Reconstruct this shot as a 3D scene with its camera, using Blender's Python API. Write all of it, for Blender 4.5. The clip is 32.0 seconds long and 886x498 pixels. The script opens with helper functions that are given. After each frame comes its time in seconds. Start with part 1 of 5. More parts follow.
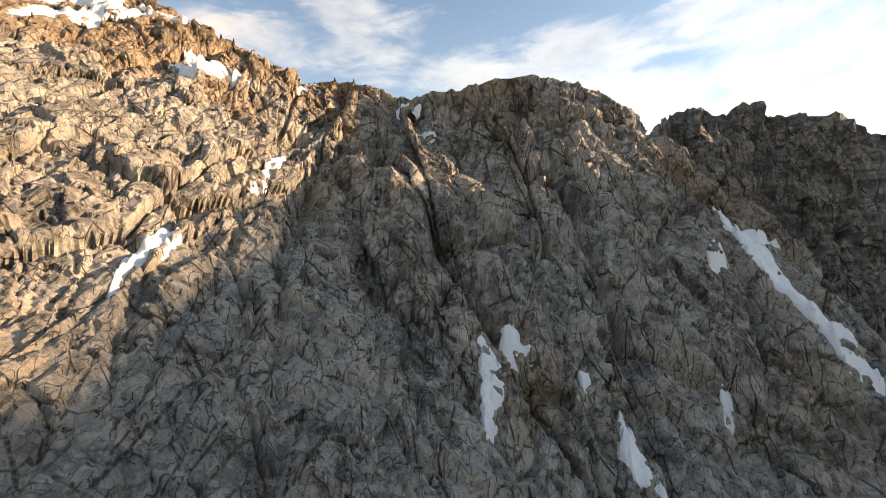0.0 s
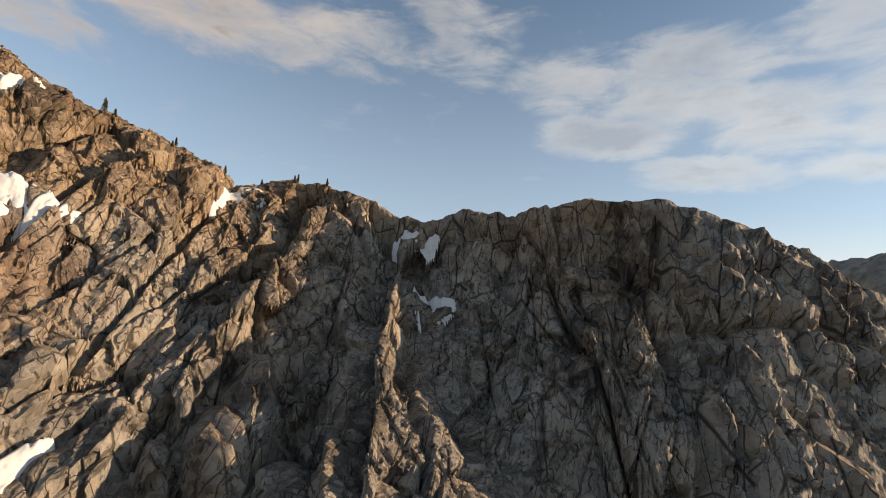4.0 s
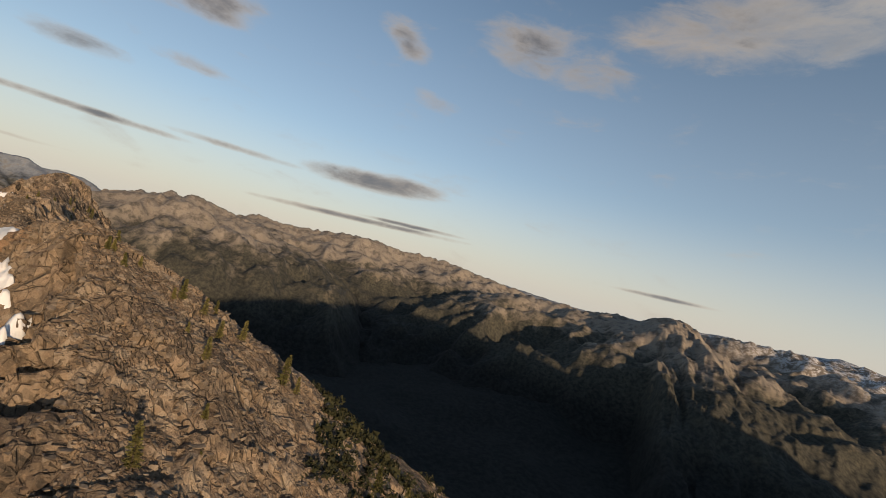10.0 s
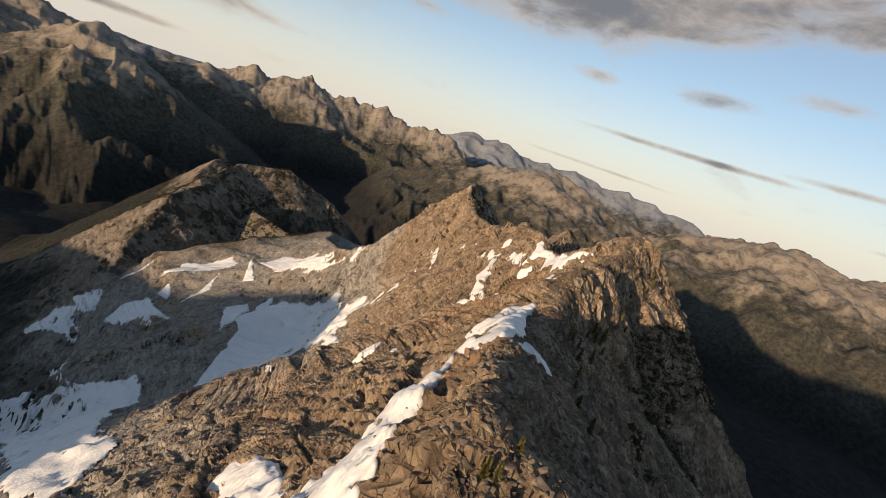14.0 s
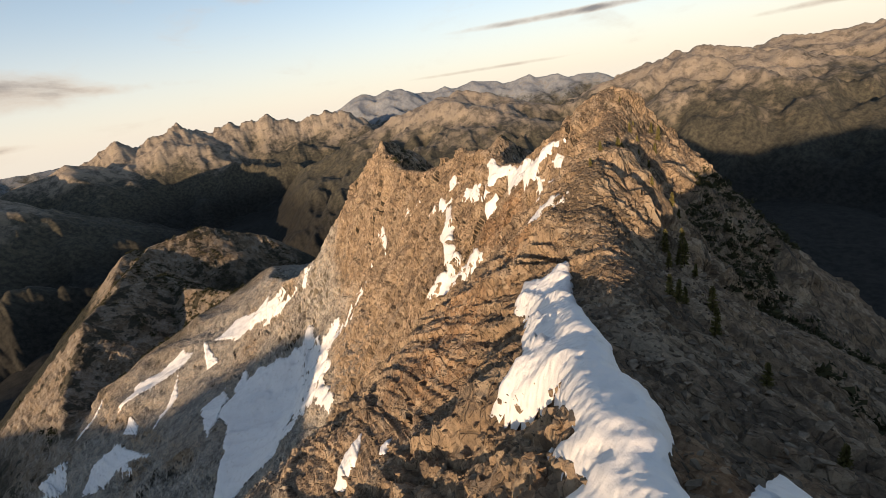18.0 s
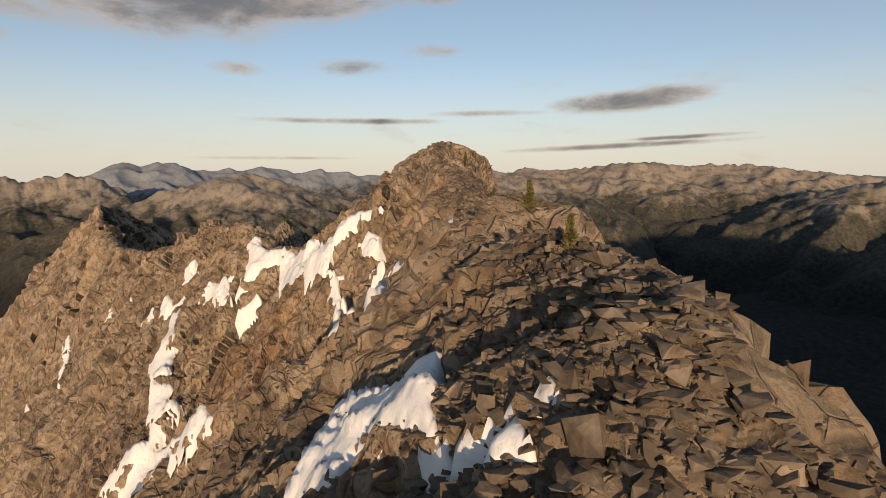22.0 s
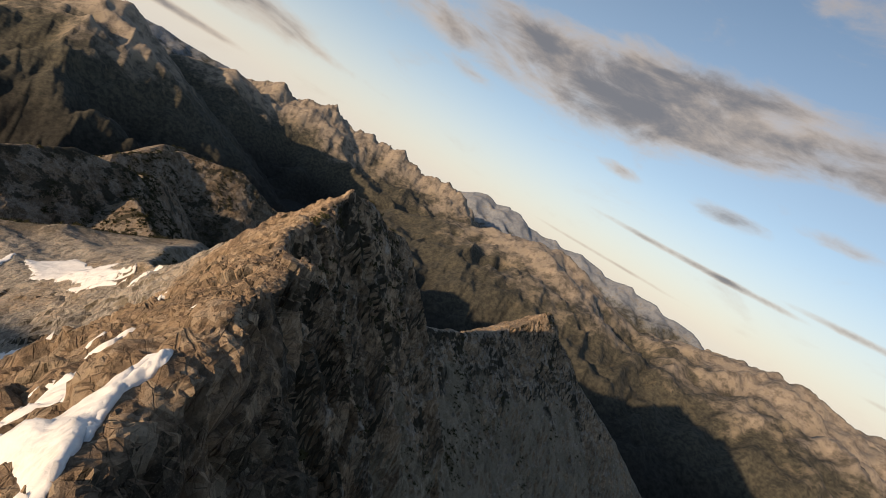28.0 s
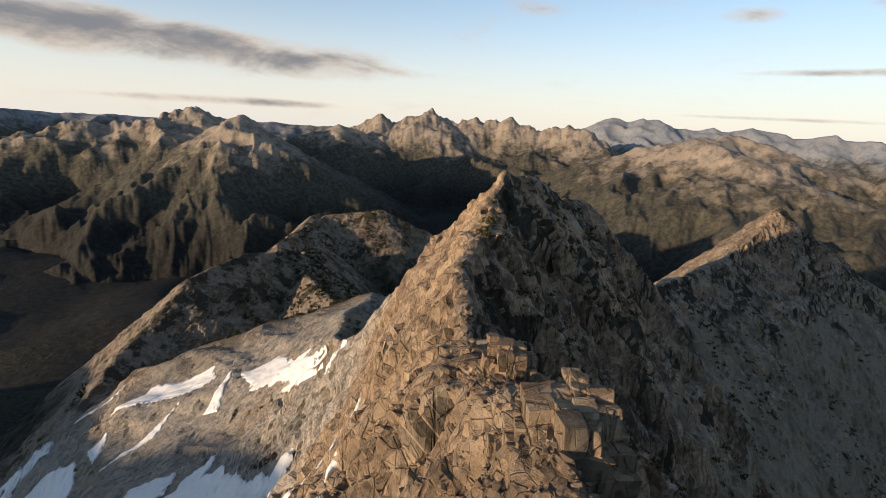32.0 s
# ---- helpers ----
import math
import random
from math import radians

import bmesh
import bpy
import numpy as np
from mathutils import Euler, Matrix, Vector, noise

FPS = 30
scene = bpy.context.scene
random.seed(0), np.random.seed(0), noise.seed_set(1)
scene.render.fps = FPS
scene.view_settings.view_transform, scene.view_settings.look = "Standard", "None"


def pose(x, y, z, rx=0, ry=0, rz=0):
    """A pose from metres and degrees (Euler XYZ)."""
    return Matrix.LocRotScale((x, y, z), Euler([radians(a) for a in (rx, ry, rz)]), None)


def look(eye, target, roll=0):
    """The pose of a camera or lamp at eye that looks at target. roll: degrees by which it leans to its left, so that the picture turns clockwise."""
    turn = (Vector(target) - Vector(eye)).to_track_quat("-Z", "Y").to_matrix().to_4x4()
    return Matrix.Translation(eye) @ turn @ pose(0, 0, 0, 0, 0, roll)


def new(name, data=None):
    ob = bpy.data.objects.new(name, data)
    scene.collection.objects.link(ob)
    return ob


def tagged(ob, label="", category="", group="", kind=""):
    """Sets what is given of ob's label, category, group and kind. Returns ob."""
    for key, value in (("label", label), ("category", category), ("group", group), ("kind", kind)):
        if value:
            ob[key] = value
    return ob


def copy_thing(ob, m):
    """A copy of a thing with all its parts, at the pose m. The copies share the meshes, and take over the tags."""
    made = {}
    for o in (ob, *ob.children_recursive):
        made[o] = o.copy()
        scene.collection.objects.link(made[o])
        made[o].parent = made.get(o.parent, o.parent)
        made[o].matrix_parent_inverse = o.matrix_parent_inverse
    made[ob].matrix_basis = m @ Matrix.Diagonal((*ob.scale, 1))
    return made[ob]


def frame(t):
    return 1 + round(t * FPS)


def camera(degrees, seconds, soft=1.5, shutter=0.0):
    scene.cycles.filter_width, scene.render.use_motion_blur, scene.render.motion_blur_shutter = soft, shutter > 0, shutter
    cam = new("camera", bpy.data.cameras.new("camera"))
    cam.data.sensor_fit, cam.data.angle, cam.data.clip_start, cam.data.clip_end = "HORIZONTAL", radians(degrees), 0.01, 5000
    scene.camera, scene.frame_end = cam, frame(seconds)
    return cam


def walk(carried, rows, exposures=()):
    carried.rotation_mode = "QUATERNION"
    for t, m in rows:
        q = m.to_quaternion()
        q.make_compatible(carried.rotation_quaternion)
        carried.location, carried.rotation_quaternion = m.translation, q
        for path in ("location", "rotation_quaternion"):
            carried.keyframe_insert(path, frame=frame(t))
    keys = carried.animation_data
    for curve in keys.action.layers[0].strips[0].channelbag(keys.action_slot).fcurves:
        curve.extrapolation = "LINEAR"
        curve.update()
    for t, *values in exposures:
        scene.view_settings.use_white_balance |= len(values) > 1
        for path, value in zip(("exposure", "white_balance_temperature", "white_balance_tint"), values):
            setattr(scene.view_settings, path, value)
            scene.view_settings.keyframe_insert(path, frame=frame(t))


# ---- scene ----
# ---------------------------------------------------------------- camera
cam = camera(86.67, 32.0, soft=0.9)
# seconds, x, y, z, heading to the left of +y, pitch, roll
PATH = [(0.0, 0.01, 0.01, 0.02, 7.40, 7.95, -4.40), (0.5, 0.44, 8.32, 6.22, 7.43, 8.44, -4.38),
        (1.0, 1.30, 16.54, 12.27, 7.96, 8.42, -3.81), (1.5, 2.25, 24.81, 18.17, 8.79, 9.01, -1.90),
        (2.0, 3.30, 32.74, 24.03, 9.70, 9.90, -0.33), (2.5, 3.90, 40.33, 30.13, 11.99, 10.13, 1.07),
        (4.5, 1.91, 69.01, 57.85, 21.03, 7.25, 4.34), (5.0, 1.59, 76.08, 63.25, 27.76, 6.93, 6.81),
        (5.5, 0.58, 82.82, 68.09, 35.07, 6.09, 8.09), (6.0, -0.96, 89.18, 72.67, 41.53, 5.13, 8.89),
        (6.5, -3.28, 95.05, 76.95, 46.99, 4.18, 9.25), (7.0, -6.45, 100.51, 81.11, 51.38, 3.30, 9.65),
        (7.5, -9.95, 105.64, 85.08, 55.15, 2.50, 9.62), (8.0, -14.08, 110.44, 88.85, 58.92, 1.70, 10.20),
        (8.5, -19.30, 114.68, 92.32, 61.55, 1.04, 11.03), (9.0, -24.47, 118.61, 95.58, 64.05, 0.58, 11.92),
        (9.5, -30.24, 121.99, 98.71, 67.90, 0.73, 13.03), (10.0, -38.20, 123.70, 101.18, 72.73, 1.63, 14.55),
        (10.5, -45.05, 124.33, 103.05, 78.61, 1.62, 15.79), (11.0, -50.70, 124.92, 104.89, 88.17, 0.09, 16.70),
        (11.5, -55.46, 124.96, 106.75, 99.38, -2.79, 17.31), (12.0, -59.78, 124.88, 108.52, 109.87, -5.50, 17.12),
        (12.5, -63.94, 124.02, 109.89, 118.88, -8.30, 17.11), (13.0, -68.02, 122.60, 110.90, 126.90, -10.97, 18.10),
        (13.5, -71.75, 120.37, 110.86, 132.46, -12.71, 18.64), (14.0, -75.24, 117.71, 110.66, 136.00, -13.76, 19.24),
        (14.5, -78.79, 114.67, 110.15, 138.47, -14.80, 18.88), (16.5, -96.28, 101.97, 109.41, 138.86, -18.25, 2.65),
        (17.0, -99.71, 97.79, 107.82, 137.42, -18.42, -1.29), (17.5, -103.40, 93.68, 106.10, 135.43, -18.47, -5.70),
        (18.0, -107.36, 89.66, 104.15, 130.64, -18.66, -8.94), (18.5, -111.87, 85.69, 102.29, 125.56, -19.35, -10.63),
        (19.0, -116.86, 82.07, 100.45, 121.75, -19.23, -11.72), (19.5, -122.03, 78.70, 98.78, 118.69, -18.82, -11.29),
        (20.0, -127.65, 75.54, 97.35, 115.12, -17.15, -9.68), (20.5, -133.76, 72.59, 96.06, 111.87, -15.02, -6.47),
        (21.0, -140.08, 69.83, 95.02, 109.13, -13.00, -3.76), (21.5, -146.61, 67.20, 94.21, 106.26, -10.90, -1.56),
        (22.0, -152.98, 64.70, 93.97, 103.50, -9.60, -0.29), (22.5, -159.55, 62.39, 93.88, 101.37, -8.23, -0.52),
        (23.0, -166.09, 60.25, 94.05, 98.68, -6.67, -0.99), (23.5, -172.49, 58.51, 94.35, 96.43, -5.56, -1.46),
        (24.0, -178.85, 57.03, 94.72, 94.93, -4.80, -1.74), (24.5, -185.14, 55.78, 95.12, 94.52, -4.30, -1.18),
        (26.5, -209.65, 49.38, 98.97, 113.82, 1.10, 22.07), (27.0, -214.69, 46.66, 99.95, 123.51, -1.28, 27.47),
        (27.5, -218.98, 43.49, 100.94, 131.56, -4.85, 30.15), (28.0, -222.66, 39.45, 101.50, 139.03, -7.64, 30.75),
        (28.5, -225.55, 34.98, 101.86, 145.08, -10.32, 30.31), (29.0, -227.93, 30.26, 101.78, 149.99, -12.43, 28.81),
        (29.5, -229.84, 25.16, 101.21, 154.05, -14.29, 26.42), (30.0, -231.54, 19.77, 100.09, 156.97, -15.58, 21.70),
        (30.5, -233.07, 14.28, 98.75, 159.02, -16.39, 16.87), (31.0, -234.44, 8.88, 97.29, 159.76, -16.47, 12.56),
        (31.5, -235.79, 3.38, 95.62, 158.23, -16.01, 7.70), (32.0, -237.32, -2.04, 93.93, 156.00, -15.67, 2.96)]


def aim(x, y, z, heading, pitch, roll):
    return pose(x, y, z, 90 + pitch, 0, heading) @ pose(0, 0, 0, 0, 0, roll)


EXPOSURES = [(0.0, 1.38, 7000, 10), (2.5, 1.0, 6900, 10), (5.0, 0.17, 6400, 9), (7.0, 0.02, 6250, 7), (10.0, -0.1, 6300, 8), (14.0, 0.2, 6350, 9), (17.0, 0.5, 6550, 10), (19.0, 0.37, 6700, 11), (24.0, -0.05, 6400, 9), (27.0, 0.06, 6450, 10), (30.0, 0.5, 6250, 9), (32.0, 0.46, 6200, 9)]
walk(cam, [(t, aim(*rest)) for t, *rest in PATH], EXPOSURES)

# ---------------------------------------------------------------- light
SUN_HEADING, SUN_HEIGHT = 283.0, 8.0
SUN_DIR = Vector((-math.sin(radians(SUN_HEADING)) * math.cos(radians(SUN_HEIGHT)), math.cos(radians(SUN_HEADING)) * math.cos(radians(SUN_HEIGHT)), math.sin(radians(SUN_HEIGHT))))
sun = new("sun", bpy.data.lights.new("sun", "SUN"))
sun.data.energy, sun.data.angle, sun.data.color = 5.0, radians(0.6), (1.0, 0.72, 0.46)
sun.matrix_world = look(SUN_DIR * 900, (0, 0, 0))


class Nodes:
    """Short hand for node trees."""

    def __init__(self, tree):
        self.tree, self.nodes, self.links = tree, tree.nodes, tree.links

    def put(self, socket, value):
        if isinstance(value, bpy.types.NodeSocket):
            self.links.new(value, socket)
        else:
            socket.default_value = value

    def math(self, op, a, b=0.0, c=0.0, clamp=False):
        n = self.nodes.new("ShaderNodeMath")
        n.operation, n.use_clamp = op, clamp
        for s, v in zip(n.inputs, (a, b, c)):
            self.put(s, v)
        return n.outputs[0]

    def noise(self, vector, scale, detail=4.0, rough=0.55, distort=0.0):
        n = self.nodes.new("ShaderNodeTexNoise")
        self.put(n.inputs["Vector"], vector)
        n.inputs["Scale"].default_value, n.inputs["Detail"].default_value = scale, detail
        n.inputs["Roughness"].default_value, n.inputs["Distortion"].default_value = rough, distort
        return n.outputs["Fac"]

    def voronoi(self, vector, scale, feature="F1", out="Distance"):
        n = self.nodes.new("ShaderNodeTexVoronoi")
        n.feature = feature
        self.put(n.inputs["Vector"], vector)
        n.inputs["Scale"].default_value = scale
        return n.outputs[out]

    def span(self, value, a, b, lo=0.0, hi=1.0):
        n = self.nodes.new("ShaderNodeMapRange")
        n.interpolation_type = "SMOOTHSTEP"
        for s, v in zip(n.inputs, (value, a, b, lo, hi)):
            self.put(s, v)
        return n.outputs[0]

    def mix(self, fac, a, b):
        n = self.nodes.new("ShaderNodeMix")
        n.data_type = "RGBA"
        self.put(n.inputs[0], fac)
        for s, v in ((n.inputs[6], a), (n.inputs[7], b)):
            self.put(s, v if isinstance(v, bpy.types.NodeSocket) else (*v, 1.0))
        return n.outputs[2]

    def xyz(self, vector):
        n = self.nodes.new("ShaderNodeSeparateXYZ")
        self.put(n.inputs[0], vector)
        return n.outputs

    def vec(self, x, y, z):
        n = self.nodes.new("ShaderNodeCombineXYZ")
        for s, v in zip(n.inputs, (x, y, z)):
            self.put(s, v)
        return n.outputs[0]

    def scale(self, vector, by):
        n = self.nodes.new("ShaderNodeVectorMath")
        n.operation = "MULTIPLY"
        self.put(n.inputs[0], vector)
        n.inputs[1].default_value = by
        return n.outputs[0]


def make_world():
    world = bpy.data.worlds.new("evening_sky")
    scene.world = world
    world.use_nodes = True
    n = Nodes(world.node_tree)
    n.nodes.clear()
    out = n.nodes.new("ShaderNodeOutputWorld")
    back = n.nodes.new("ShaderNodeBackground")
    sky = n.nodes.new("ShaderNodeTexSky")
    sky.sky_type, sky.sun_disc = "NISHITA", False
    sky.sun_elevation, sky.sun_rotation = radians(SUN_HEIGHT), math.atan2(SUN_DIR.x, SUN_DIR.y)
    sky.altitude, sky.air_density, sky.dust_density, sky.ozone_density = 2200, 1.0, 1.0, 1.0
    coord = n.nodes.new("ShaderNodeTexCoord").outputs["Generated"]
    x, y, z = n.xyz(coord)
    yaw = n.math("MULTIPLY", n.math("ARCTAN2", n.math("MULTIPLY", x, -1.0), y), 57.2958)
    yaw = n.math("WRAP", yaw, 300.0, -60.0)
    up = n.math("MULTIPLY", n.math("ARCSINE", z), 57.2958)
    flat = n.vec(n.math("MULTIPLY", yaw, 0.055), n.math("MULTIPLY", up, 0.16), 0.0)
    rough = n.noise(flat, 2.1, 7.0, 0.6, 0.5)
    fine = n.noise(n.scale(coord, (1, 1, 2.4)), 11.0, 9.0, 0.66, 0.2)
    # clouds: heading, height, half width, half height (degrees), tilt, weight
    total = None
    for cy, cu, hw, hh, tilt, weight in CLOUDS:
        dy, du = n.math("SUBTRACT", yaw, cy), n.math("SUBTRACT", up, cu)
        du = n.math("SUBTRACT", du, n.math("MULTIPLY", dy, tilt))
        r = n.math("ADD", n.math("POWER", n.math("ABSOLUTE", n.math("DIVIDE", dy, hw)), 2.0), n.math("POWER", n.math("ABSOLUTE", n.math("DIVIDE", du, hh)), 2.0))
        m = n.math("MULTIPLY", n.math("SUBTRACT", 1.0, r), weight)
        m = n.math("MAXIMUM", m, -0.6)
        total = m if total is None else n.math("MAXIMUM", total, m)
    lump = n.math("ADD", n.math("MULTIPLY", n.math("SUBTRACT", rough, 0.5), 2.9), n.math("MULTIPLY", n.math("SUBTRACT", fine, 0.5), 1.2))
    body = n.math("ADD", total, lump)
    cover = n.span(body, -0.45, 1.25)
    core = n.span(n.math("ADD", body, n.math("MULTIPLY", n.math("SUBTRACT", n.noise(n.scale(coord, (1, 1, 2.6)), 5.0, 6.0, 0.6, 0.3), 0.5), 2.4)), 0.1, 1.7)
    west = n.span(n.math("ABSOLUTE", n.math("SUBTRACT", yaw, -15.0)), 15.0, 75.0)
    dark = n.mix(west, (0.36, 0.36, 0.37), (0.165, 0.158, 0.165))
    edge = n.mix(west, (0.74, 0.68, 0.59), (0.52, 0.42, 0.335))
    cloud = n.mix(core, edge, dark)
    cover = n.math("MULTIPLY", cover, n.span(west, 0.0, 1.0, 0.55, 0.92))
    glow = n.nodes.new("ShaderNodeVectorMath")
    glow.operation = "SCALE"
    n.put(glow.inputs[0], sky.outputs[0])
    glow.inputs[3].default_value = SKY_GAIN
    n.put(back.inputs[0], n.mix(cover, n.mix(n.span(up, 13.0, -1.0, 0.0, 0.8), n.mix(n.span(up, 40.0, 6.0, 0.04, 0.34), glow.outputs[0], (0.50, 0.545, 0.60)), (0.66, 0.595, 0.525)), cloud))
    back.inputs[1].default_value = SKY_STRENGTH
    n.links.new(back.outputs[0], out.inputs[0])


SKY_GAIN, SKY_STRENGTH = 0.15, 1.0
CLOUDS = [(128, 18.6, 25, 5.0, -0.10, 1.6), (150, 15.5, 10, 2.4, -0.12, 0.7), (107, 20.5, 7, 3.0, -0.05, 1.0), (114, 11.4, 4, 0.8, 0.0, 0.5), (105, 13.3, 3, 0.7, 0.0, 0.5), (78, 18.3, 2.6, 1.0, 0.1, 0.5), (103, 19, 2, 0.8, 0.0, 0.4),
          (83, 7.3, 9, 1.25, -0.03, 1.6), (79, 7.7, 5, 1.1, 0.0, 1.2), (98, 6.5, 7, 0.4, 0.0, 0.9), (84, 2.5, 13, 0.36, -0.033, 1.2), (77, 3.3, 6, 0.26, -0.03, 1.0), (114, 5.6, 10, 0.36, 0.0, 0.9), (122, 1.4, 9, 0.2, 0.0, 0.7),
          (188, 6.0, 27, 2.3, 0.05, 1.5), (166, 4.7, 10, 0.6, 0.02, 0.8), (206, 8.5, 14, 2.2, 0.05, 1.1), (180, 0.6, 11, 0.5, 0.0, 1.1), (148, 11.6, 4, 0.8, 0.0, 0.4), (126, 10.7, 2.4, 0.6, 0.0, 0.5),
          (45, 30, 13, 3.4, 0.0, 0.7), (68.3, 26.3, 6, 2.6, 0.1, 0.9), (83.6, 23.9, 3, 1.6, 0.3, 0.7), (61.5, 25, 5, 2.0, 0.0, 0.5), (31, 31, 10, 3.2, 0.0, 0.5), (16, 31, 7, 3.0, 0.1, 0.5), (2, 27.5, 8, 3.0, 0.1, 0.7), (-3, 21.4, 9, 2.6, 0.05, 1.2), (-12, 27.5, 10, 3.6, 0.1, 0.8),
          (-13.5, 16.4, 8, 2.0, 0.1, 0.9), (-8, 24.5, 9, 4.0, 0.1, 0.9), (-19, 21.5, 8, 4.0, 0.1, 0.9), (-29, 27.5, 9, 4.0, 0.1, 0.8), (-26, 15.5, 6, 1.4, 0.1, 0.7), (-33, 20, 10, 5.0, 0.1, 1.0), (17, 34.5, 6, 2.5, 0.1, 0.4),
          (47, 2.3, 5, 0.24, -0.02, 0.9), (11, 3.1, 7, 0.4, -0.04, 1.0), (95, 34, 22, 5, 0.0, 0.8), (-50, 12, 14, 6, 0.1, 1.0), (240, 14, 30, 6, 0.0, 1.0)]
make_world()

# ---------------------------------------------------------------- materials
def material(name):
    m = bpy.data.materials.new(name)
    m.use_nodes = True
    n = Nodes(m.node_tree)
    shader = n.nodes["Principled BSDF"]
    shader.inputs["Roughness"].default_value = 0.9
    shader.inputs["Specular IOR Level"].default_value = 0.2
    geo = n.nodes.new("ShaderNodeNewGeometry")
    return m, n, shader, geo


def bump(n, shader, height, strength, distance):
    b = n.nodes.new("ShaderNodeBump")
    b.inputs["Strength"].default_value, b.inputs["Distance"].default_value = strength, distance
    n.put(b.inputs["Height"], height)
    n.put(shader.inputs["Normal"], b.outputs[0])


def ball(n, pos, centre, radius, soft):
    """1 within a ball round a place, 0 outside, with a ragged rim."""
    v = n.nodes.new("ShaderNodeVectorMath")
    v.operation = "DISTANCE"
    n.put(v.inputs[0], pos)
    v.inputs[1].default_value = centre
    ragged = n.math("ADD", v.outputs["Value"], n.math("MULTIPLY", n.math("SUBTRACT", n.noise(pos, 0.14, 5.0), 0.5), soft * 2.2))
    return n.span(ragged, radius + soft * 0.5, radius - soft * 0.5)


def facets(n, vector, scale):
    """Tilted flats, one to each cell of a mosaic."""
    v = n.nodes.new("ShaderNodeTexVoronoi")
    n.put(v.inputs["Vector"], vector)
    v.inputs["Scale"].default_value = scale
    away, tilt, dot = (n.nodes.new("ShaderNodeVectorMath") for _ in range(3))
    away.operation, tilt.operation, dot.operation = "SUBTRACT", "SUBTRACT", "DOT_PRODUCT"
    n.put(away.inputs[0], vector)
    n.put(away.inputs[1], v.outputs["Position"])
    n.put(tilt.inputs[0], v.outputs["Color"])
    tilt.inputs[1].default_value = (0.5, 0.5, 0.5)
    n.put(dot.inputs[0], away.outputs[0])
    n.put(dot.inputs[1], tilt.outputs[0])
    return dot.outputs["Value"]


def rock_material():
    m, n, shader, geo = material("mountain_rock")
    pos = geo.outputs["Position"]
    x, y, z = n.xyz(pos)
    nx, ny, nz = n.xyz(geo.outputs["True Normal"])
    big, mid, fine = n.noise(pos, 0.022, 5.0), n.noise(pos, 0.17, 6.0, 0.6), n.noise(pos, 1.5, 7.0, 0.65)
    streak = n.noise(n.scale(pos, (1.0, 1.0, 0.18)), 0.5, 5.0, 0.6)
    grey = n.mix(n.span(mid, 0.3, 0.7), (0.27, 0.25, 0.222), (0.49, 0.455, 0.40))
    brown = n.mix(n.span(mid, 0.3, 0.7), (0.21, 0.147, 0.095), (0.42, 0.307, 0.20))
    warm = n.span(n.math("ADD", big, n.span(n.math("SUBTRACT", x, n.math("MULTIPLY", n.math("SUBTRACT", y, 105.0), 0.9)), -40.0, -85.0, -0.10, 0.26)), 0.40, 0.60)
    col = n.mix(warm, grey, brown)
    col = n.mix(n.math("MULTIPLY", n.span(streak, 0.58, 0.75), 0.45), col, (0.055, 0.050, 0.046))
    col = n.mix(n.math("MULTIPLY", n.span(fine, 0.54, 0.72), 0.5), col, (0.45, 0.365, 0.265))
    col = n.mix(n.math("MULTIPLY", n.span(fine, 0.47, 0.28), 0.42), col, (0.045, 0.038, 0.033))
    # dark wet stains and lichen in patches of their own
    stain = n.math("MULTIPLY", n.span(n.noise(n.scale(pos, (1.0, 1.0, 0.45)), 0.075, 8.0, 0.72, 0.4), 0.52, 0.60), n.span(n.math("ADD", x, n.math("MULTIPLY", y, 0.3)), -60.0, -30.0, 0.35, 0.7))
    col = n.mix(stain, col, (0.058, 0.052, 0.047))
    # the darker bedded rock of the wall beside the notch
    bed = n.math("MULTIPLY", n.span(n.math("ADD", x, n.math("MULTIPLY", n.math("SUBTRACT", mid, 0.5), 14.0)), 50.0, 56.0), n.span(y, 132.0, 142.0))
    layer = n.noise(n.scale(pos, (0.12, 0.12, 1.0)), 0.55, 5.0, 0.6)
    col = n.mix(n.math("MULTIPLY", bed, 0.75), col, n.mix(n.span(layer, 0.4, 0.6), (0.045, 0.042, 0.038), (0.19, 0.172, 0.148)))
    # loose earth where it is not steep
    lie = n.span(n.math("ADD", nz, n.math("MULTIPLY", n.math("SUBTRACT", mid, 0.5), 0.5)), 0.66, 0.86)
    earth = n.mix(n.span(fine, 0.35, 0.65), (0.115, 0.075, 0.046), (0.28, 0.196, 0.128))
    scree = n.mix(n.span(fine, 0.35, 0.65), (0.19, 0.172, 0.15), (0.36, 0.335, 0.295))
    earth = n.mix(n.span(z, 45.0, 5.0), earth, scree)
    col = n.mix(n.math("MULTIPLY", lie, 0.72), col, earth)
    # iron stains, each with its own place
    rust = None
    for c, r, s in (((-165, 58, 80), 7, 6), ((-62, 98, 52), 9, 9), ((-150, 50, 72), 10, 9), ((-206, 24, 70), 9, 9), ((-70, 90, 45), 7, 8), ((-118, 88, 86), 9, 8)):
        b = ball(n, pos, c, r, s)
        rust = b if rust is None else n.math("MAXIMUM", rust, b)
    ochre = n.mix(n.span(fine, 0.35, 0.7), (0.22, 0.095, 0.035), (0.42, 0.235, 0.105))
    col = n.mix(n.math("MULTIPLY", rust, 0.45), col, ochre)
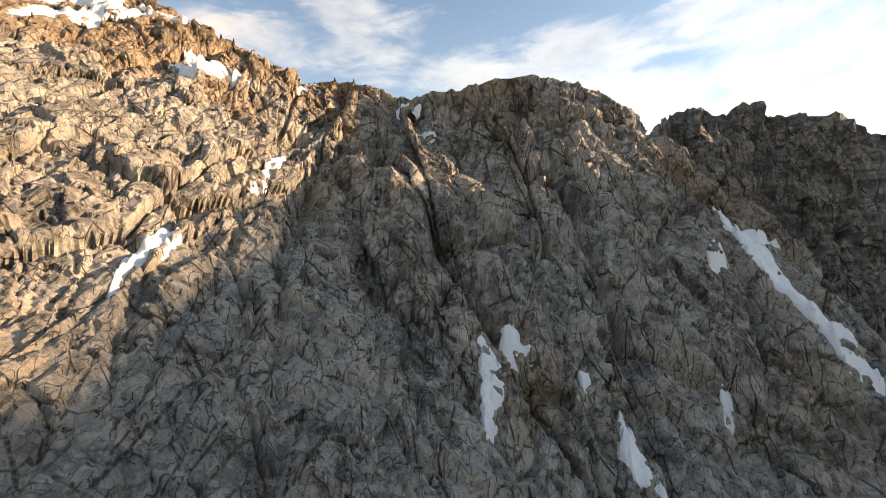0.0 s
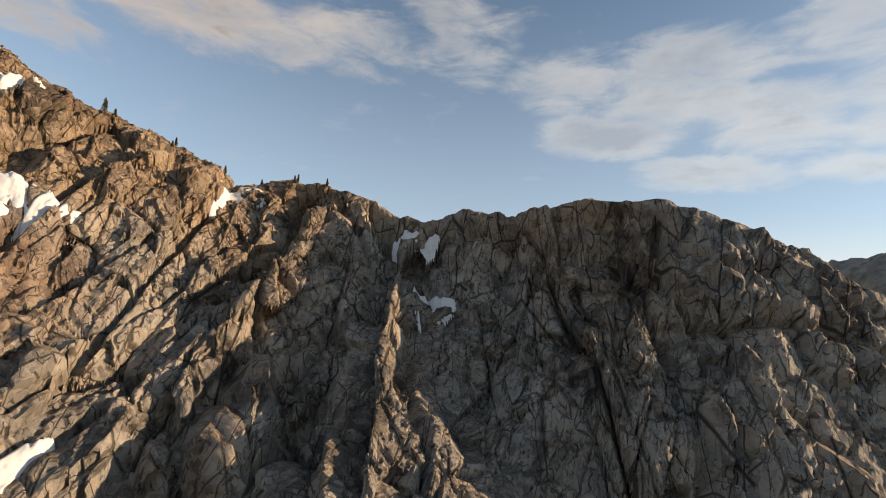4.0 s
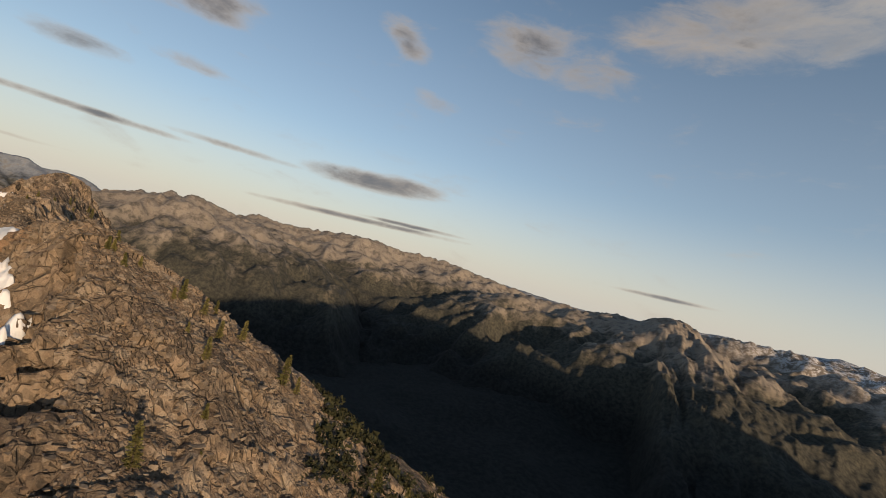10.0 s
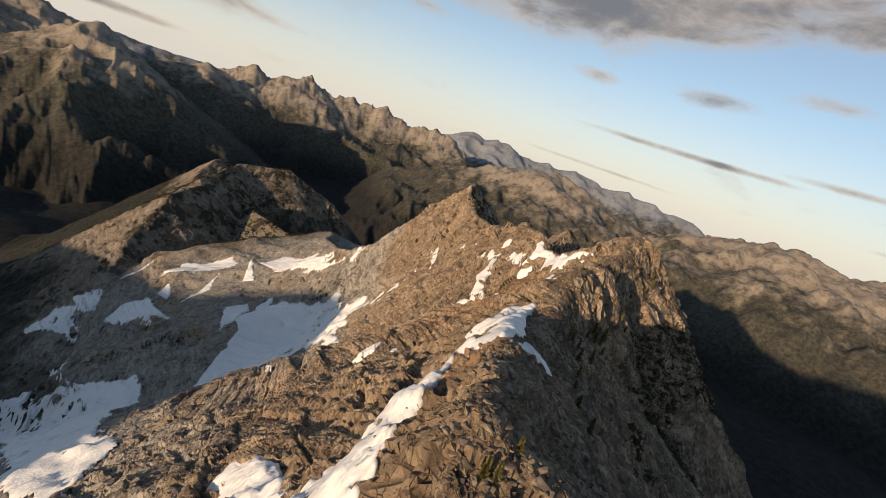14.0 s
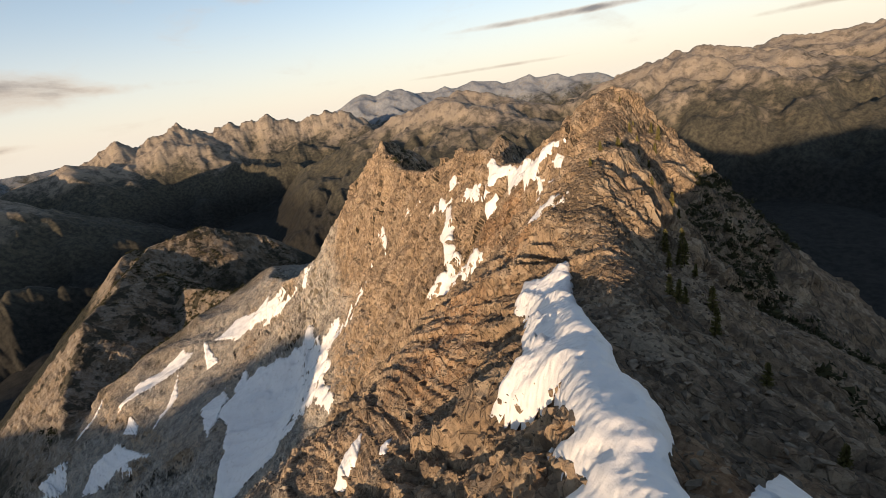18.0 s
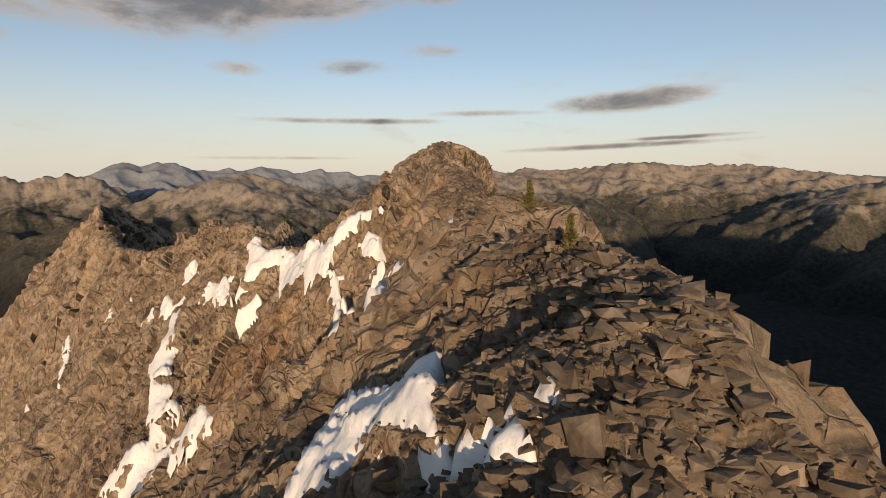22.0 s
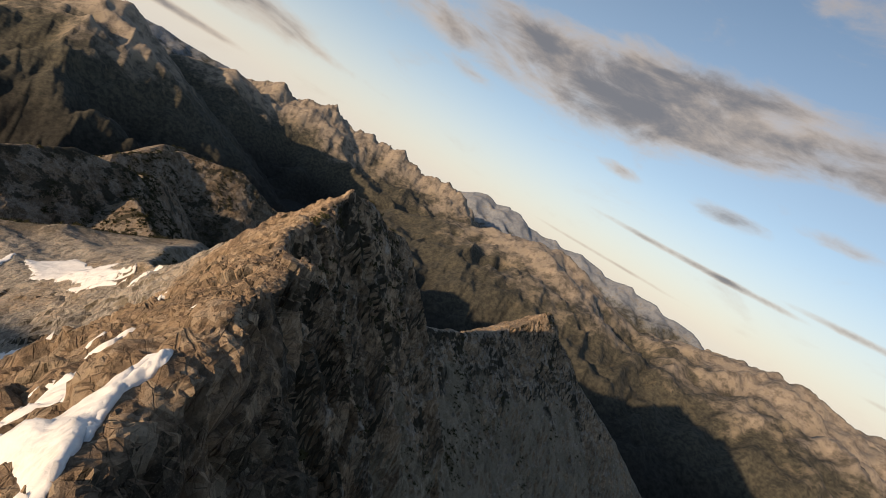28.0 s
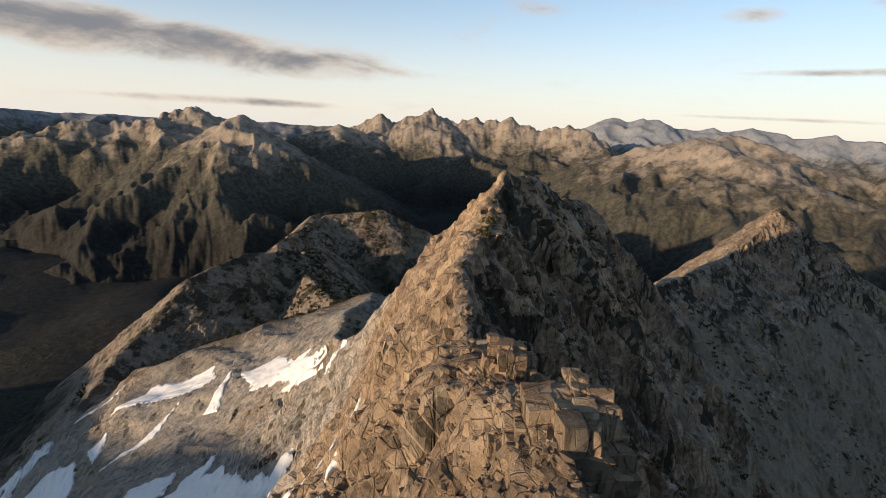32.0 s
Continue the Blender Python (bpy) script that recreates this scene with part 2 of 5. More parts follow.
    # near-black ragged patches on faces turned towards +y and -x
    dark_patch = n.math("MULTIPLY", n.span(n.math("ADD", n.math("MULTIPLY", ny, 0.8), n.math("MULTIPLY", nx, -0.5)), 0.15, 0.6), n.span(n.noise(n.scale(pos, (1.0, 1.0, 0.4)), 0.075, 7.0, 0.7), 0.46, 0.53))
    col = n.mix(n.math("MULTIPLY", dark_patch, 0.92), col, (0.028, 0.026, 0.018))
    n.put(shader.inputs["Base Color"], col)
    # joints: three leaning sets of long thin breaks, each at several sizes
    bend = n.nodes.new("ShaderNodeTexNoise")
    n.put(bend.inputs["Vector"], pos)
    bend.inputs["Scale"].default_value, bend.inputs["Detail"].default_value = 0.3, 5.0
    warp = n.nodes.new("ShaderNodeVectorMath")
    warp.operation = "ADD"
    n.put(warp.inputs[0], pos)
    n.put(warp.inputs[1], n.scale(bend.outputs["Color"], (0.3, 0.3, 0.3)))
    gap = None
    for turn, size, thin, lo in (((0.5, 0.3, 0.2), 0.12, 0.018, 0.50), ((-0.5, 0.6, 0.9), 0.19, 0.021, 0.50), ((0.2, -0.7, 2.0), 0.42, 0.027, 0.49), ((0.9, 0.2, 1.3), 1.1, 0.028, 0.50)):
        spin = n.nodes.new("ShaderNodeMapping")
        n.put(spin.inputs["Vector"], warp.outputs[0])
        spin.inputs["Rotation"].default_value = turn
        spin.inputs["Scale"].default_value = (1.0, 0.6, 0.32)
        line = n.span(n.voronoi(spin.outputs[0], size, "DISTANCE_TO_EDGE"), thin * 0.2, thin)
        # a break runs for a while and then heals
        line = n.math("MAXIMUM", line, n.span(n.noise(pos, size * 1.1, 3.0), lo, lo - 0.06))
        gap = line if gap is None else n.math("MULTIPLY", gap, n.math("ADD", 0.2, n.math("MULTIPLY", line, 0.8)))
    tone = n.xyz(n.voronoi(n.scale(warp.outputs[0], (1.0, 0.7, 0.5)), 0.3, "F1", "Color"))[0]
    tone2 = n.xyz(n.voronoi(n.scale(warp.outputs[0], (0.6, 1.0, 0.8)), 1.1, "F1", "Color"))[1]
    tone = n.math("ADD", n.math("MULTIPLY", tone, 0.5), n.math("MULTIPLY", tone2, 0.5))
    col = n.mix(n.span(tone, 0.1, 0.5, 0.5, 0.0), col, (0.08, 0.069, 0.058))
    col = n.mix(n.span(tone, 0.5, 0.85, 0.0, 0.5), col, (0.48, 0.39, 0.285))
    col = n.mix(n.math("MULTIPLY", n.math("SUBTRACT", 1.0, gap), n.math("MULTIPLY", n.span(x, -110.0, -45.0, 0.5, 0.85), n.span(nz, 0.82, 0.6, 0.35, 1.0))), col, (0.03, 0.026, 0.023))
    grit = n.noise(pos, 7.0, 7.0, 0.74)
    col = n.mix(n.math("MULTIPLY", n.span(grit, 0.49, 0.33), 0.4), col, (0.05, 0.042, 0.034))
    col = n.mix(n.math("MULTIPLY", n.span(grit, 0.54, 0.68), 0.35), col, (0.50, 0.405, 0.295))
    # brush all over the far shoulder
    far = n.math("MULTIPLY", n.span(x, -330.0, -400.0), n.span(n.noise(pos, 0.05, 8.0, 0.7), 0.42, 0.54))
    col = n.mix(n.math("MULTIPLY", far, 0.25), col, (0.03, 0.03, 0.024))
    # the shaded face: pale streaks of bare rock, dark cushions of brush, and grey scree gathered at its foot
    face = n.math("MULTIPLY", n.span(n.math("SUBTRACT", n.math("MULTIPLY", ny, 0.7), n.math("MULTIPLY", nx, 0.6)), 0.1, 0.35), n.math("MULTIPLY", n.span(x, -240.0, -262.0), n.span(y, -290.0, -250.0)))
    streak = n.noise(n.scale(pos, (1.0, 1.0, 0.3)), 0.16, 7.0, 0.7)
    col = n.mix(n.math("MULTIPLY", face, n.span(streak, 0.53, 0.66, 0.0, 0.75)), col, (0.36, 0.33, 0.29))
    foot = n.math("ADD", n.math("ADD", z, n.math("MULTIPLY", n.math("SUBTRACT", n.noise(n.scale(pos, (1.0, 1.0, 0.3)), 0.03, 6.0, 0.65), 0.5), 120.0)), n.math("MULTIPLY", n.math("ADD", x, 400.0), -0.10))
    apron = n.math("MULTIPLY", face, n.span(foot, 6.0, -8.0))
    col = n.mix(n.math("MULTIPLY", apron, 0.85), col, n.mix(n.span(grit, 0.4, 0.6), (0.165, 0.142, 0.105), (0.32, 0.275, 0.205)))
    cushion = n.span(n.noise(n.scale(pos, (1.0, 1.0, 0.7)), 0.07, 6.0, 0.62), 0.52, 0.55)
    cushion = n.math("MULTIPLY", n.math("MULTIPLY", cushion, face), n.math("SUBTRACT", 1.0, n.math("MULTIPLY", apron, 0.8)))
    col = n.mix(n.math("MULTIPLY", cushion, 0.9), col, (0.018, 0.018, 0.012))
    # dry grass and earth on the low hills, brush over their tops
    hill = n.span(y, -270.0, -340.0)
    col = n.mix(n.math("MULTIPLY", hill, n.span(mid, 0.3, 0.6, 0.75, 0.45)), col, n.mix(n.span(fine, 0.35, 0.65), (0.10, 0.07, 0.043), (0.25, 0.18, 0.115)))
    heath = n.span(n.math("ADD", n.noise(pos, 0.045, 8.0, 0.7), n.span(z, -90.0, -30.0, -0.04, 0.05)), 0.49, 0.55)
    col = n.mix(n.math("MULTIPLY", n.math("MULTIPLY", hill, heath), 0.85), col, (0.026, 0.026, 0.017))
    # woods on the lowest slopes
    low = n.math("ADD", z, n.math("MULTIPLY", n.math("SUBTRACT", n.noise(pos, 0.012, 6.0, 0.65), 0.5), 160.0))
    col = n.mix(n.span(low, -110.0, -160.0), col, n.mix(n.span(mid, 0.35, 0.65), (0.014, 0.016, 0.012), (0.04, 0.038, 0.027)))
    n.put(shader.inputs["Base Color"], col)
    h = n.math("ADD", n.math("MULTIPLY", fine, 0.30), n.math("MULTIPLY", gap, 0.4))
    h = n.math("ADD", h, n.math("MULTIPLY", grit, 0.26))
    for size, much, lie3 in ((0.2, 0.55, (1.0, 0.7, 0.5)), (0.5, 0.5, (0.6, 1.0, 0.9)), (1.2, 0.28, (1.0, 0.6, 0.7))):
        h = n.math("ADD", h, n.math("MULTIPLY", facets(n, n.scale(warp.outputs[0], lie3), size), much))
    bump(n, shader, h, 1.0, 0.8)
    return m


def snow_material():
    m, n, shader, geo = material("old_snow")
    pos = geo.outputs["Position"]
    cup, fine, dirt = n.voronoi(n.scale(pos, (1, 1, 0.4)), 1.9, "SMOOTH_F1"), n.noise(pos, 7.0, 5.0), n.noise(pos, 0.5, 6.0, 0.7)
    col = n.mix(n.math("MULTIPLY", n.span(dirt, 0.52, 0.75), 0.5), (0.74, 0.73, 0.72), (0.48, 0.43, 0.38))
    n.put(shader.inputs["Base Color"], col)
    shader.inputs["Roughness"].default_value = 0.6
    bump(n, shader, n.math("ADD", n.math("MULTIPLY", cup, 0.8), n.math("MULTIPLY", fine, 0.15)), 0.8, 0.22)
    return m


def range_material(name="far_mountain", low=(0.115, 0.10, 0.085), high=(0.37, 0.305, 0.235), snowy=1.0):
    """Far mountains: bare rock on top, woods below, old snow in the hollows."""
    m, n, shader, geo = material(name)
    pos = geo.outputs["Position"]
    x, y, z = n.xyz(pos)
    nx, ny, nz = n.xyz(geo.outputs["True Normal"])
    big, mid, fine = n.noise(pos, 0.004, 5.0), n.noise(pos, 0.018, 8.0, 0.7), n.noise(pos, 0.06, 6.0, 0.7)
    rock = n.mix(n.span(mid, 0.3, 0.7), low, high)
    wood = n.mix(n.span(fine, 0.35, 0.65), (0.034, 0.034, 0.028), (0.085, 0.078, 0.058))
    # lowest woods: the valley's shade is darkened into the forest colour with depth
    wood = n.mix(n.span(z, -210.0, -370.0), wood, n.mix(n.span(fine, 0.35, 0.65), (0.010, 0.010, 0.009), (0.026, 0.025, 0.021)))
    line = n.math("ADD", z, n.math("MULTIPLY", n.math("SUBTRACT", n.math("ADD", mid, big), 1.0), 330.0))
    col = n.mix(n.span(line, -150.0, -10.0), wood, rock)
    meadow = n.math("MULTIPLY", n.span(mid, 0.52, 0.62), n.span(line, -260.0, -60.0))
    col = n.mix(n.math("MULTIPLY", meadow, 0.5), col, (0.13, 0.108, 0.068))
    north = n.span(n.math("SUBTRACT", n.math("MULTIPLY", y, 1.0), n.math("MULTIPLY", x, -0.35)), 1900.0, 3000.0)
    snow = n.math("MULTIPLY", n.span(n.math("ADD", fine, n.math("MULTIPLY", mid, 0.7)), 0.82, 0.92), n.span(line, -70.0, 60.0))
    snow = n.math("MULTIPLY", snow, n.math("ADD", 0.05, n.math("MULTIPLY", north, 0.9 * snowy)))
    col = n.mix(snow, col, (0.78, 0.76, 0.76))
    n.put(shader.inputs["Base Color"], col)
    bump(n, shader, n.math("ADD", mid, n.math("MULTIPLY", fine, 0.3)), 0.45, 9.0)
    return m


def plain_material(name, a, b, size, rough=0.85, depth=0.02):
    m, n, shader, geo = material(name)
    pos = geo.outputs["Position"]
    f = n.noise(pos, size, 6.0, 0.6)
    r = n.nodes.new("ShaderNodeObjectInfo").outputs["Random"]
    f = n.math("ADD", n.math("MULTIPLY", f, 0.8), n.math("MULTIPLY", r, 0.15))
    n.put(shader.inputs["Base Color"], n.mix(n.span(f, 0.3, 0.8), a, b))
    shader.inputs["Roughness"].default_value = rough
    bump(n, shader, n.noise(pos, size * 4, 5.0), 0.6, depth)
    return m


ROCK, SNOW, RANGE = rock_material(), snow_material(), range_material()
# blue haze of distance put into the rock colour of the farthest ranges
BLUE_RANGE = range_material("haze_tinted_range", (0.15, 0.168, 0.195), (0.25, 0.265, 0.29), 0.6)
STONE = plain_material("loose_stone", (0.085, 0.066, 0.048), (0.33, 0.26, 0.19), 1.4, 0.9, 0.08)
BARK = plain_material("fir_bark", (0.05, 0.038, 0.03), (0.13, 0.10, 0.075), 9.0)
NEEDLES = plain_material("fir_needles", (0.07, 0.068, 0.022), (0.24, 0.20, 0.07), 3.0)
SCRUB = plain_material("low_scrub", (0.022, 0.025, 0.011), (0.07, 0.062, 0.026), 2.0)

# ---------------------------------------------------------------- terrain shape
def hash01(ix, iy, iz, k):
    """Repeatable noise in 0..1 for whole-number cells."""
    n = (ix * 374761393 + iy * 668265263 + iz * 2147483647 + k * 974634777) & 0xFFFFFFFF
    n = ((n ^ (n >> 13)) * 1274126177) & 0xFFFFFFFF
    return ((n ^ (n >> 16)) & 0xFFFF).astype(np.float32) / 65535.0


def smooth_noise(x, y, k=0):
    ix, iy = np.floor(x).astype(np.int64), np.floor(y).astype(np.int64)
    fx, fy = x - ix, y - iy
    fx, fy = fx * fx * (3 - 2 * fx), fy * fy * (3 - 2 * fy)
    z = np.zeros_like(ix) + 7
    a, b = hash01(ix, iy, z, k), hash01(ix + 1, iy, z, k)
    c, d = hash01(ix, iy + 1, z, k), hash01(ix + 1, iy + 1, z, k)
    return (a + (b - a) * fx) * (1 - fy) + (c + (d - c) * fx) * fy - 0.5


def fractal(x, y, size, octaves=4, k=0):
    out, amp, total = 0.0, 1.0, 0.0
    for o in range(octaves):
        out = out + amp * smooth_noise(x / size + 17.3 * o, y / size - 9.1 * o, k + o)
        total, amp, size = total + amp, amp * 0.5, size * 0.5
    return out / total * 2


def shards(p, size, k, deep=0.5, wide=0.12):
    """Broken rock: every cell of a 3D mosaic is a tilted flat with a height of its own, parted by open joints. About -1..1."""
    q = p / np.float32(size)
    base = np.floor(q - 0.5).astype(np.int64)
    best = np.full(len(p), 9e9, np.float32)
    second = best.copy()
    out = np.zeros(len(p), np.float32)
    for dx in (0, 1):
        for dy in (0, 1):
            for dz in (0, 1):
                ix, iy, iz = base[:, 0] + dx, base[:, 1] + dy, base[:, 2] + dz
                r = hash01(ix, iy, iz, k)
                s = hash01(ix, iy, iz, k + 1)
                w = hash01(ix, iy, iz, k + 2)
                ox, oy, oz = q[:, 0] - ix - (0.15 + 0.7 * r), q[:, 1] - iy - (0.15 + 0.7 * s), q[:, 2] - iz - (0.15 + 0.7 * w)
                d = ox * ox + oy * oy + oz * oz
                f = (r * 7.31 + s * 3.77 + w * 5.13) % 1.0
                val = (f - 0.5) * 0.9 + 2.6 * ((s - 0.5) * ox + (w - 0.5) * oy + (r - 0.5) * oz)
                near = d < best
                second = np.where(near, best, np.minimum(second, d))
                out = np.where(near, val, out)
                best = np.where(near, d, best)
    open_joint = np.clip(1 - (np.sqrt(second) - np.sqrt(best)) / wide, 0, 1)
    return out - deep * open_joint


# crest lines: x, y, z, fall on the left of the line, fall on the right of it (metres down for each metre out)
CREST_EAST = [(200, 196, 30, 1.6, 1.1), (132, 171, 49.5, 3.0, 1.1), (117, 166, 49.5, 3.2, 1.1), (112, 164, 54, 3.3, 1.1), (92, 160, 55.5, 3.3, 1.1), (78, 158, 55.6, 3.3, 1.0), (61, 153, 57.3, 3.3, 1.0), (56, 152.5, 56, 3.0, 1.0), (51, 153, 50.5, 2.2, 1.0),
              (46, 148, 53, 1.9, 0.9), (41, 143, 57, 1.9, 0.9), (30, 141, 64, 1.85, 0.9), (16, 141, 70, 1.85, 0.9), (2, 141, 71.5, 1.95, 0.9), (-10, 139, 68.5, 1.95, 0.9), (-17, 138, 70, 1.9, 0.9), (-25, 137, 66.5, 1.8, 0.9)]
CREST_STEP = [(-25, 137, 66.5, 2.1, 0.68), (-33, 133, 71, 1.9, 0.68), (-43, 131, 74.2, 1.7, 0.68), (-51, 130, 73.5, 1.45, 0.68), (-57, 126, 71.5, 1.4, 0.68), (-63, 124, 77, 1.4, 0.68),
              (-69, 119, 80.5, 1.45, 0.68), (-79, 113, 85, 1.45, 0.62), (-89, 109, 92, 1.4, 0.62), (-97, 104, 96, 1.3, 0.62), (-110, 95, 93, 1.1, 0.66)]
CREST_WALK = [(-110, 95, 93, 1.1, 0.66), (-124, 85, 89, 1.0, 0.72), (-136, 78, 86.5, 0.95, 0.72), (-147, 74, 84, 0.95, 0.7), (-158, 70, 86, 1.0, 0.72), (-167, 66, 90, 1.05, 1.3),
              (-176, 61, 90.4, 1.1, 1.7), (-187, 58.5, 90.6, 1.15, 1.9), (-193, 58, 91.5, 1.3, 1.5), (-200, 56, 92.5, 1.45, 1.0), (-209, 54, 93.5, 1.5, 0.95), (-217, 49, 95.5, 1.5, 1.0), (-223, 48, 97.8, 1.4, 1.1), (-230, 47, 98.4, 1.3, 1.1), (-235, 46, 97.8, 1.2, 1.1), (-246, 52, 87, 1.2, 1.1)]
CREST_SADDLE = [(-226, 44, 97, 1.2, 1.4), (-226, 32, 88, 1.2, 1.5), (-230, 20, 80.5, 1.3, 1.7), (-232, 11, 79.5, 1.35, 1.8), (-237, 3, 83, 1.35, 1.8), (-246, -8, 82, 1.3, 2.0),
                (-251, -18, 81, 1.2, 2.0), (-254, -28, 75.5, 1.15, 1.9), (-260, -47, 71.5, 1.3, 1.8), (-269, -68, 71, 1.7, 1.7), (-290, -94, 74, 2.0, 1.6), (-303, -112, 80, 2.1, 1.5)]
CREST_PEAK = [(-303, -112, 80, 1.7, 1.4), (-318, -119, 78.5, 1.7, 1.4), (-327, -124, 75.5, 1.6, 1.3), (-336, -128, 70, 1.6, 1.3), (-350, -136, 68, 1.5, 1.3), (-382, -150, 42, 1.4, 1.2), (-424, -170, 14, 1.2, 1.1),
              (-480, -186, 10, 1.1, 1.0), (-526, -196, 18, 1.1, 1.0), (-580, -204, 42, 1.1, 1.1), (-622, -228, 40, 1.1, 1.1), (-700, -270, -20, 1.0, 1.0), (-840, -330, -140, 1.0, 1.0)]
CREST_SOUTH = [(-303, -112, 80, 2.0, 1.6), (-296, -130, 62, 1.8, 1.6), (-284, -150, 33, 1.5, 1.5), (-274, -167, 12, 1.2, 1.5), (-275, -188, -3, 1.5, 1.3), (-277, -215, -11, 0.85, 1.2),
               (-290, -258, -20, 0.7, 1.1), (-315, -296, -29, 0.7, 1.0), (-305, -360, -56, 0.8, 1.0), (-292, -450, -60, 0.9, 1.0), (-302, -535, -60, 0.9, 1.0), (-340, -620, -80, 0.9, 1.0)]
CREST_HILL = [(-290, -500, -50, 0.8, 0.9), (-240, -470, -40, 0.8, 0.9), (-193, -425, -47, 0.75, 0.9), (-166, -385, -70, 0.7, 0.9), (-146, -340, -82, 0.7, 0.9), (-132, -300, -96, 0.7, 0.9)]
CREST_BRUSH = [(-280, -650, -82, 0.9, 0.9), (-360, -735, -62, 0.9, 0.9), (-451, -732, -56, 0.9, 0.9), (-540, -710, -100, 0.9, 0.9)]
CREST_FAR_HILL = [(-310, -810, -120, 0.9, 0.9), (-356, -862, -90, 0.9, 0.9), (-400, -940, -100, 0.9, 0.9), (-450, -1040, -170, 0.9, 0.9)]
# ribs and buttresses on the faces below the crests
RIB_DOME = [(12, 140, 70.5, 1.7, 1.9), (7, 131, 60, 1.7, 2.2), (9, 123, 47, 1.7, 2.6), (14, 110, 20, 1.7, 2.6), (12, 98, -3, 1.7, 2.6), (10, 90, -16, 1.6, 2.2), (9, 80, -42, 1.5, 1.8)]
RIB_MIDDLE = [(-27, 136, 67, 1.5, 1.8), (-25.2, 131, 64.5, 1.5, 2.1), (-20, 115, 48, 1.15, 2.0), (-14.5, 98, 30, 1.6, 1.9), (-14.5, 91, 14, 2.0, 1.6), (-16, 85, -6, 1.8, 1.5), (-17, 78, -30, 1.5, 1.4)]
RIB_BUTTRESS = [(-18, 103, 30, 1.6, 1.8), (-22, 92, 11, 1.2, 2.6), (-26, 83, 0, 1.2, 2.8), (-30, 76.5, -4, 1.2, 2.8), (-31, 70, -24, 1.2, 1.9)]
RIB_SECOND = [(-40, 127, 66, 1.5, 1.5), (-41, 108, 47, 1.9, 1.4), (-43.5, 92, 30, 2.1, 1.3), (-46, 80, 19, 2.1, 1.3), (-48.5, 71.5, 12.5, 1.9, 1.4), (-54, 62, -4, 1.6, 1.3), (-58, 52, -24, 1.4, 1.3)]
RIB_RIGHT = [(41, 143, 57, 2.0, 1.3), (43, 134, 43, 2.6, 1.2), (44, 127, 32, 2.8, 1.1), (51, 121, 15.5, 2.8, 1.3), (57.5, 117.5, 3, 2.8, 1.3), (63, 115, -4, 2.6, 1.4), (69, 112, -16, 2.4, 1.3), (74, 110, -23, 2.2, 1.4), (86, 102, -48, 1.8, 1.5)]
RIB_WALL = [(-84, 109, 88, 1.4, 1.3), (-76, 103, 77, 1.6, 1.5), (-69, 98, 65, 1.7, 1.5), (-73, 89, 50, 1.6, 1.4), (-80, 79, 30, 1.5, 1.3), (-86, 66, 4, 1.4, 1.3)]
RIB_SPUR = [(-150, 72, 84, 0.9, 0.9), (-147, 55, 71, 0.8, 1.0), (-141, 30, 50, 0.8, 1.1), (-136, 0, 23, 0.8, 1.1), (-138, -28, 1, 0.8, 1.0), (-130, -70, -40, 0.8, 0.9)]
RIB_FACE = [(-186, 60, 92, 1.1, 1.2), (-182, 46, 80, 1.1, 1.4), (-179, 34, 66, 1.2, 1.4), (-180, 18, 44, 1.2, 1.3), (-180, 0, 20, 1.2, 1.2)]
RIB_SUMMIT = [(-217, 43, 94.5, 1.2, 1.2), (-212, 34, 83, 1.4, 1.4), (-208, 24, 70, 1.4, 1.4), (-204, 10, 52, 1.4, 1.4)]
RIB_KNOLL = [(-173.5, 57.5, 87.5, 1.3, 2.0), (-175, 60, 90.8, 1.3, 2.2), (-176.5, 62.5, 92.6, 1.3, 2.2), (-177.5, 65.5, 92.0, 1.4, 2.2), (-178, 68.5, 88.5, 1.4, 2.0)]
RIB_SHELF = [(-100, 112, 90, 1.6, 0.95), (-110, 104, 89, 1.6, 0.95), (-123, 94.5, 86.2, 1.6, 0.95), (-135, 87.5, 83.8, 1.6, 0.95), (-147, 83, 81.6, 1.6, 0.95), (-158, 79, 81.5, 1.6, 1.0)]
RIB_LEDGE = [(-156.5, 70.5, 88.2, 1.1, 1.6), (-150, 75, 87, 1.1, 1.6), (-143, 78.5, 86.8, 1.1, 1.8), (-137, 81.5, 86.6, 1.1, 1.8), (-132, 84.5, 85.4, 1.1, 1.6)]
RIB_KNOB = [(-154.5, 69.5, 88.2, 1.3, 1.3), (-156.5, 64, 88.0, 1.6, 1.6), (-158, 60, 85.0, 1.6, 1.6), (-159, 56, 78, 1.4, 1.4)]
RIB_TALUS = [(-158, 70, 87.5, 1.0, 1.0), (-162, 67.5, 91.2, 0.9, 1.1), (-166, 66.5, 91.3, 0.9, 1.1), (-170, 65, 91, 1.0, 1.2)]
RIB_TOOTH = [(-240, -2, 83, 1.3, 1.3), (-236, -14, 69, 1.4, 1.4), (-232, -30, 50, 1.4, 1.4)]
# ribs of the peak's shaded side
RIB_SHADE = [(-262, -48, 70, 1.6, 1.6), (-280, -34, 47, 2.3, 2.3), (-300, -18, 15, 2.3, 2.3), (-320, 0, -26, 1.6, 1.6)]
RIB_SHADE_TWO = [(-278, -80, 70, 1.6, 1.6), (-298, -60, 46, 2.3, 2.3), (-322, -40, 8, 2.3, 2.3), (-344, -20, -34, 1.6, 1.6)]
RIB_SHADE_THREE = [(-303, -111, 79, 1.6, 1.6), (-322, -88, 49, 2.3, 2.3), (-346, -62, 6, 2.2, 2.2), (-368, -40, -40, 1.6, 1.6)]
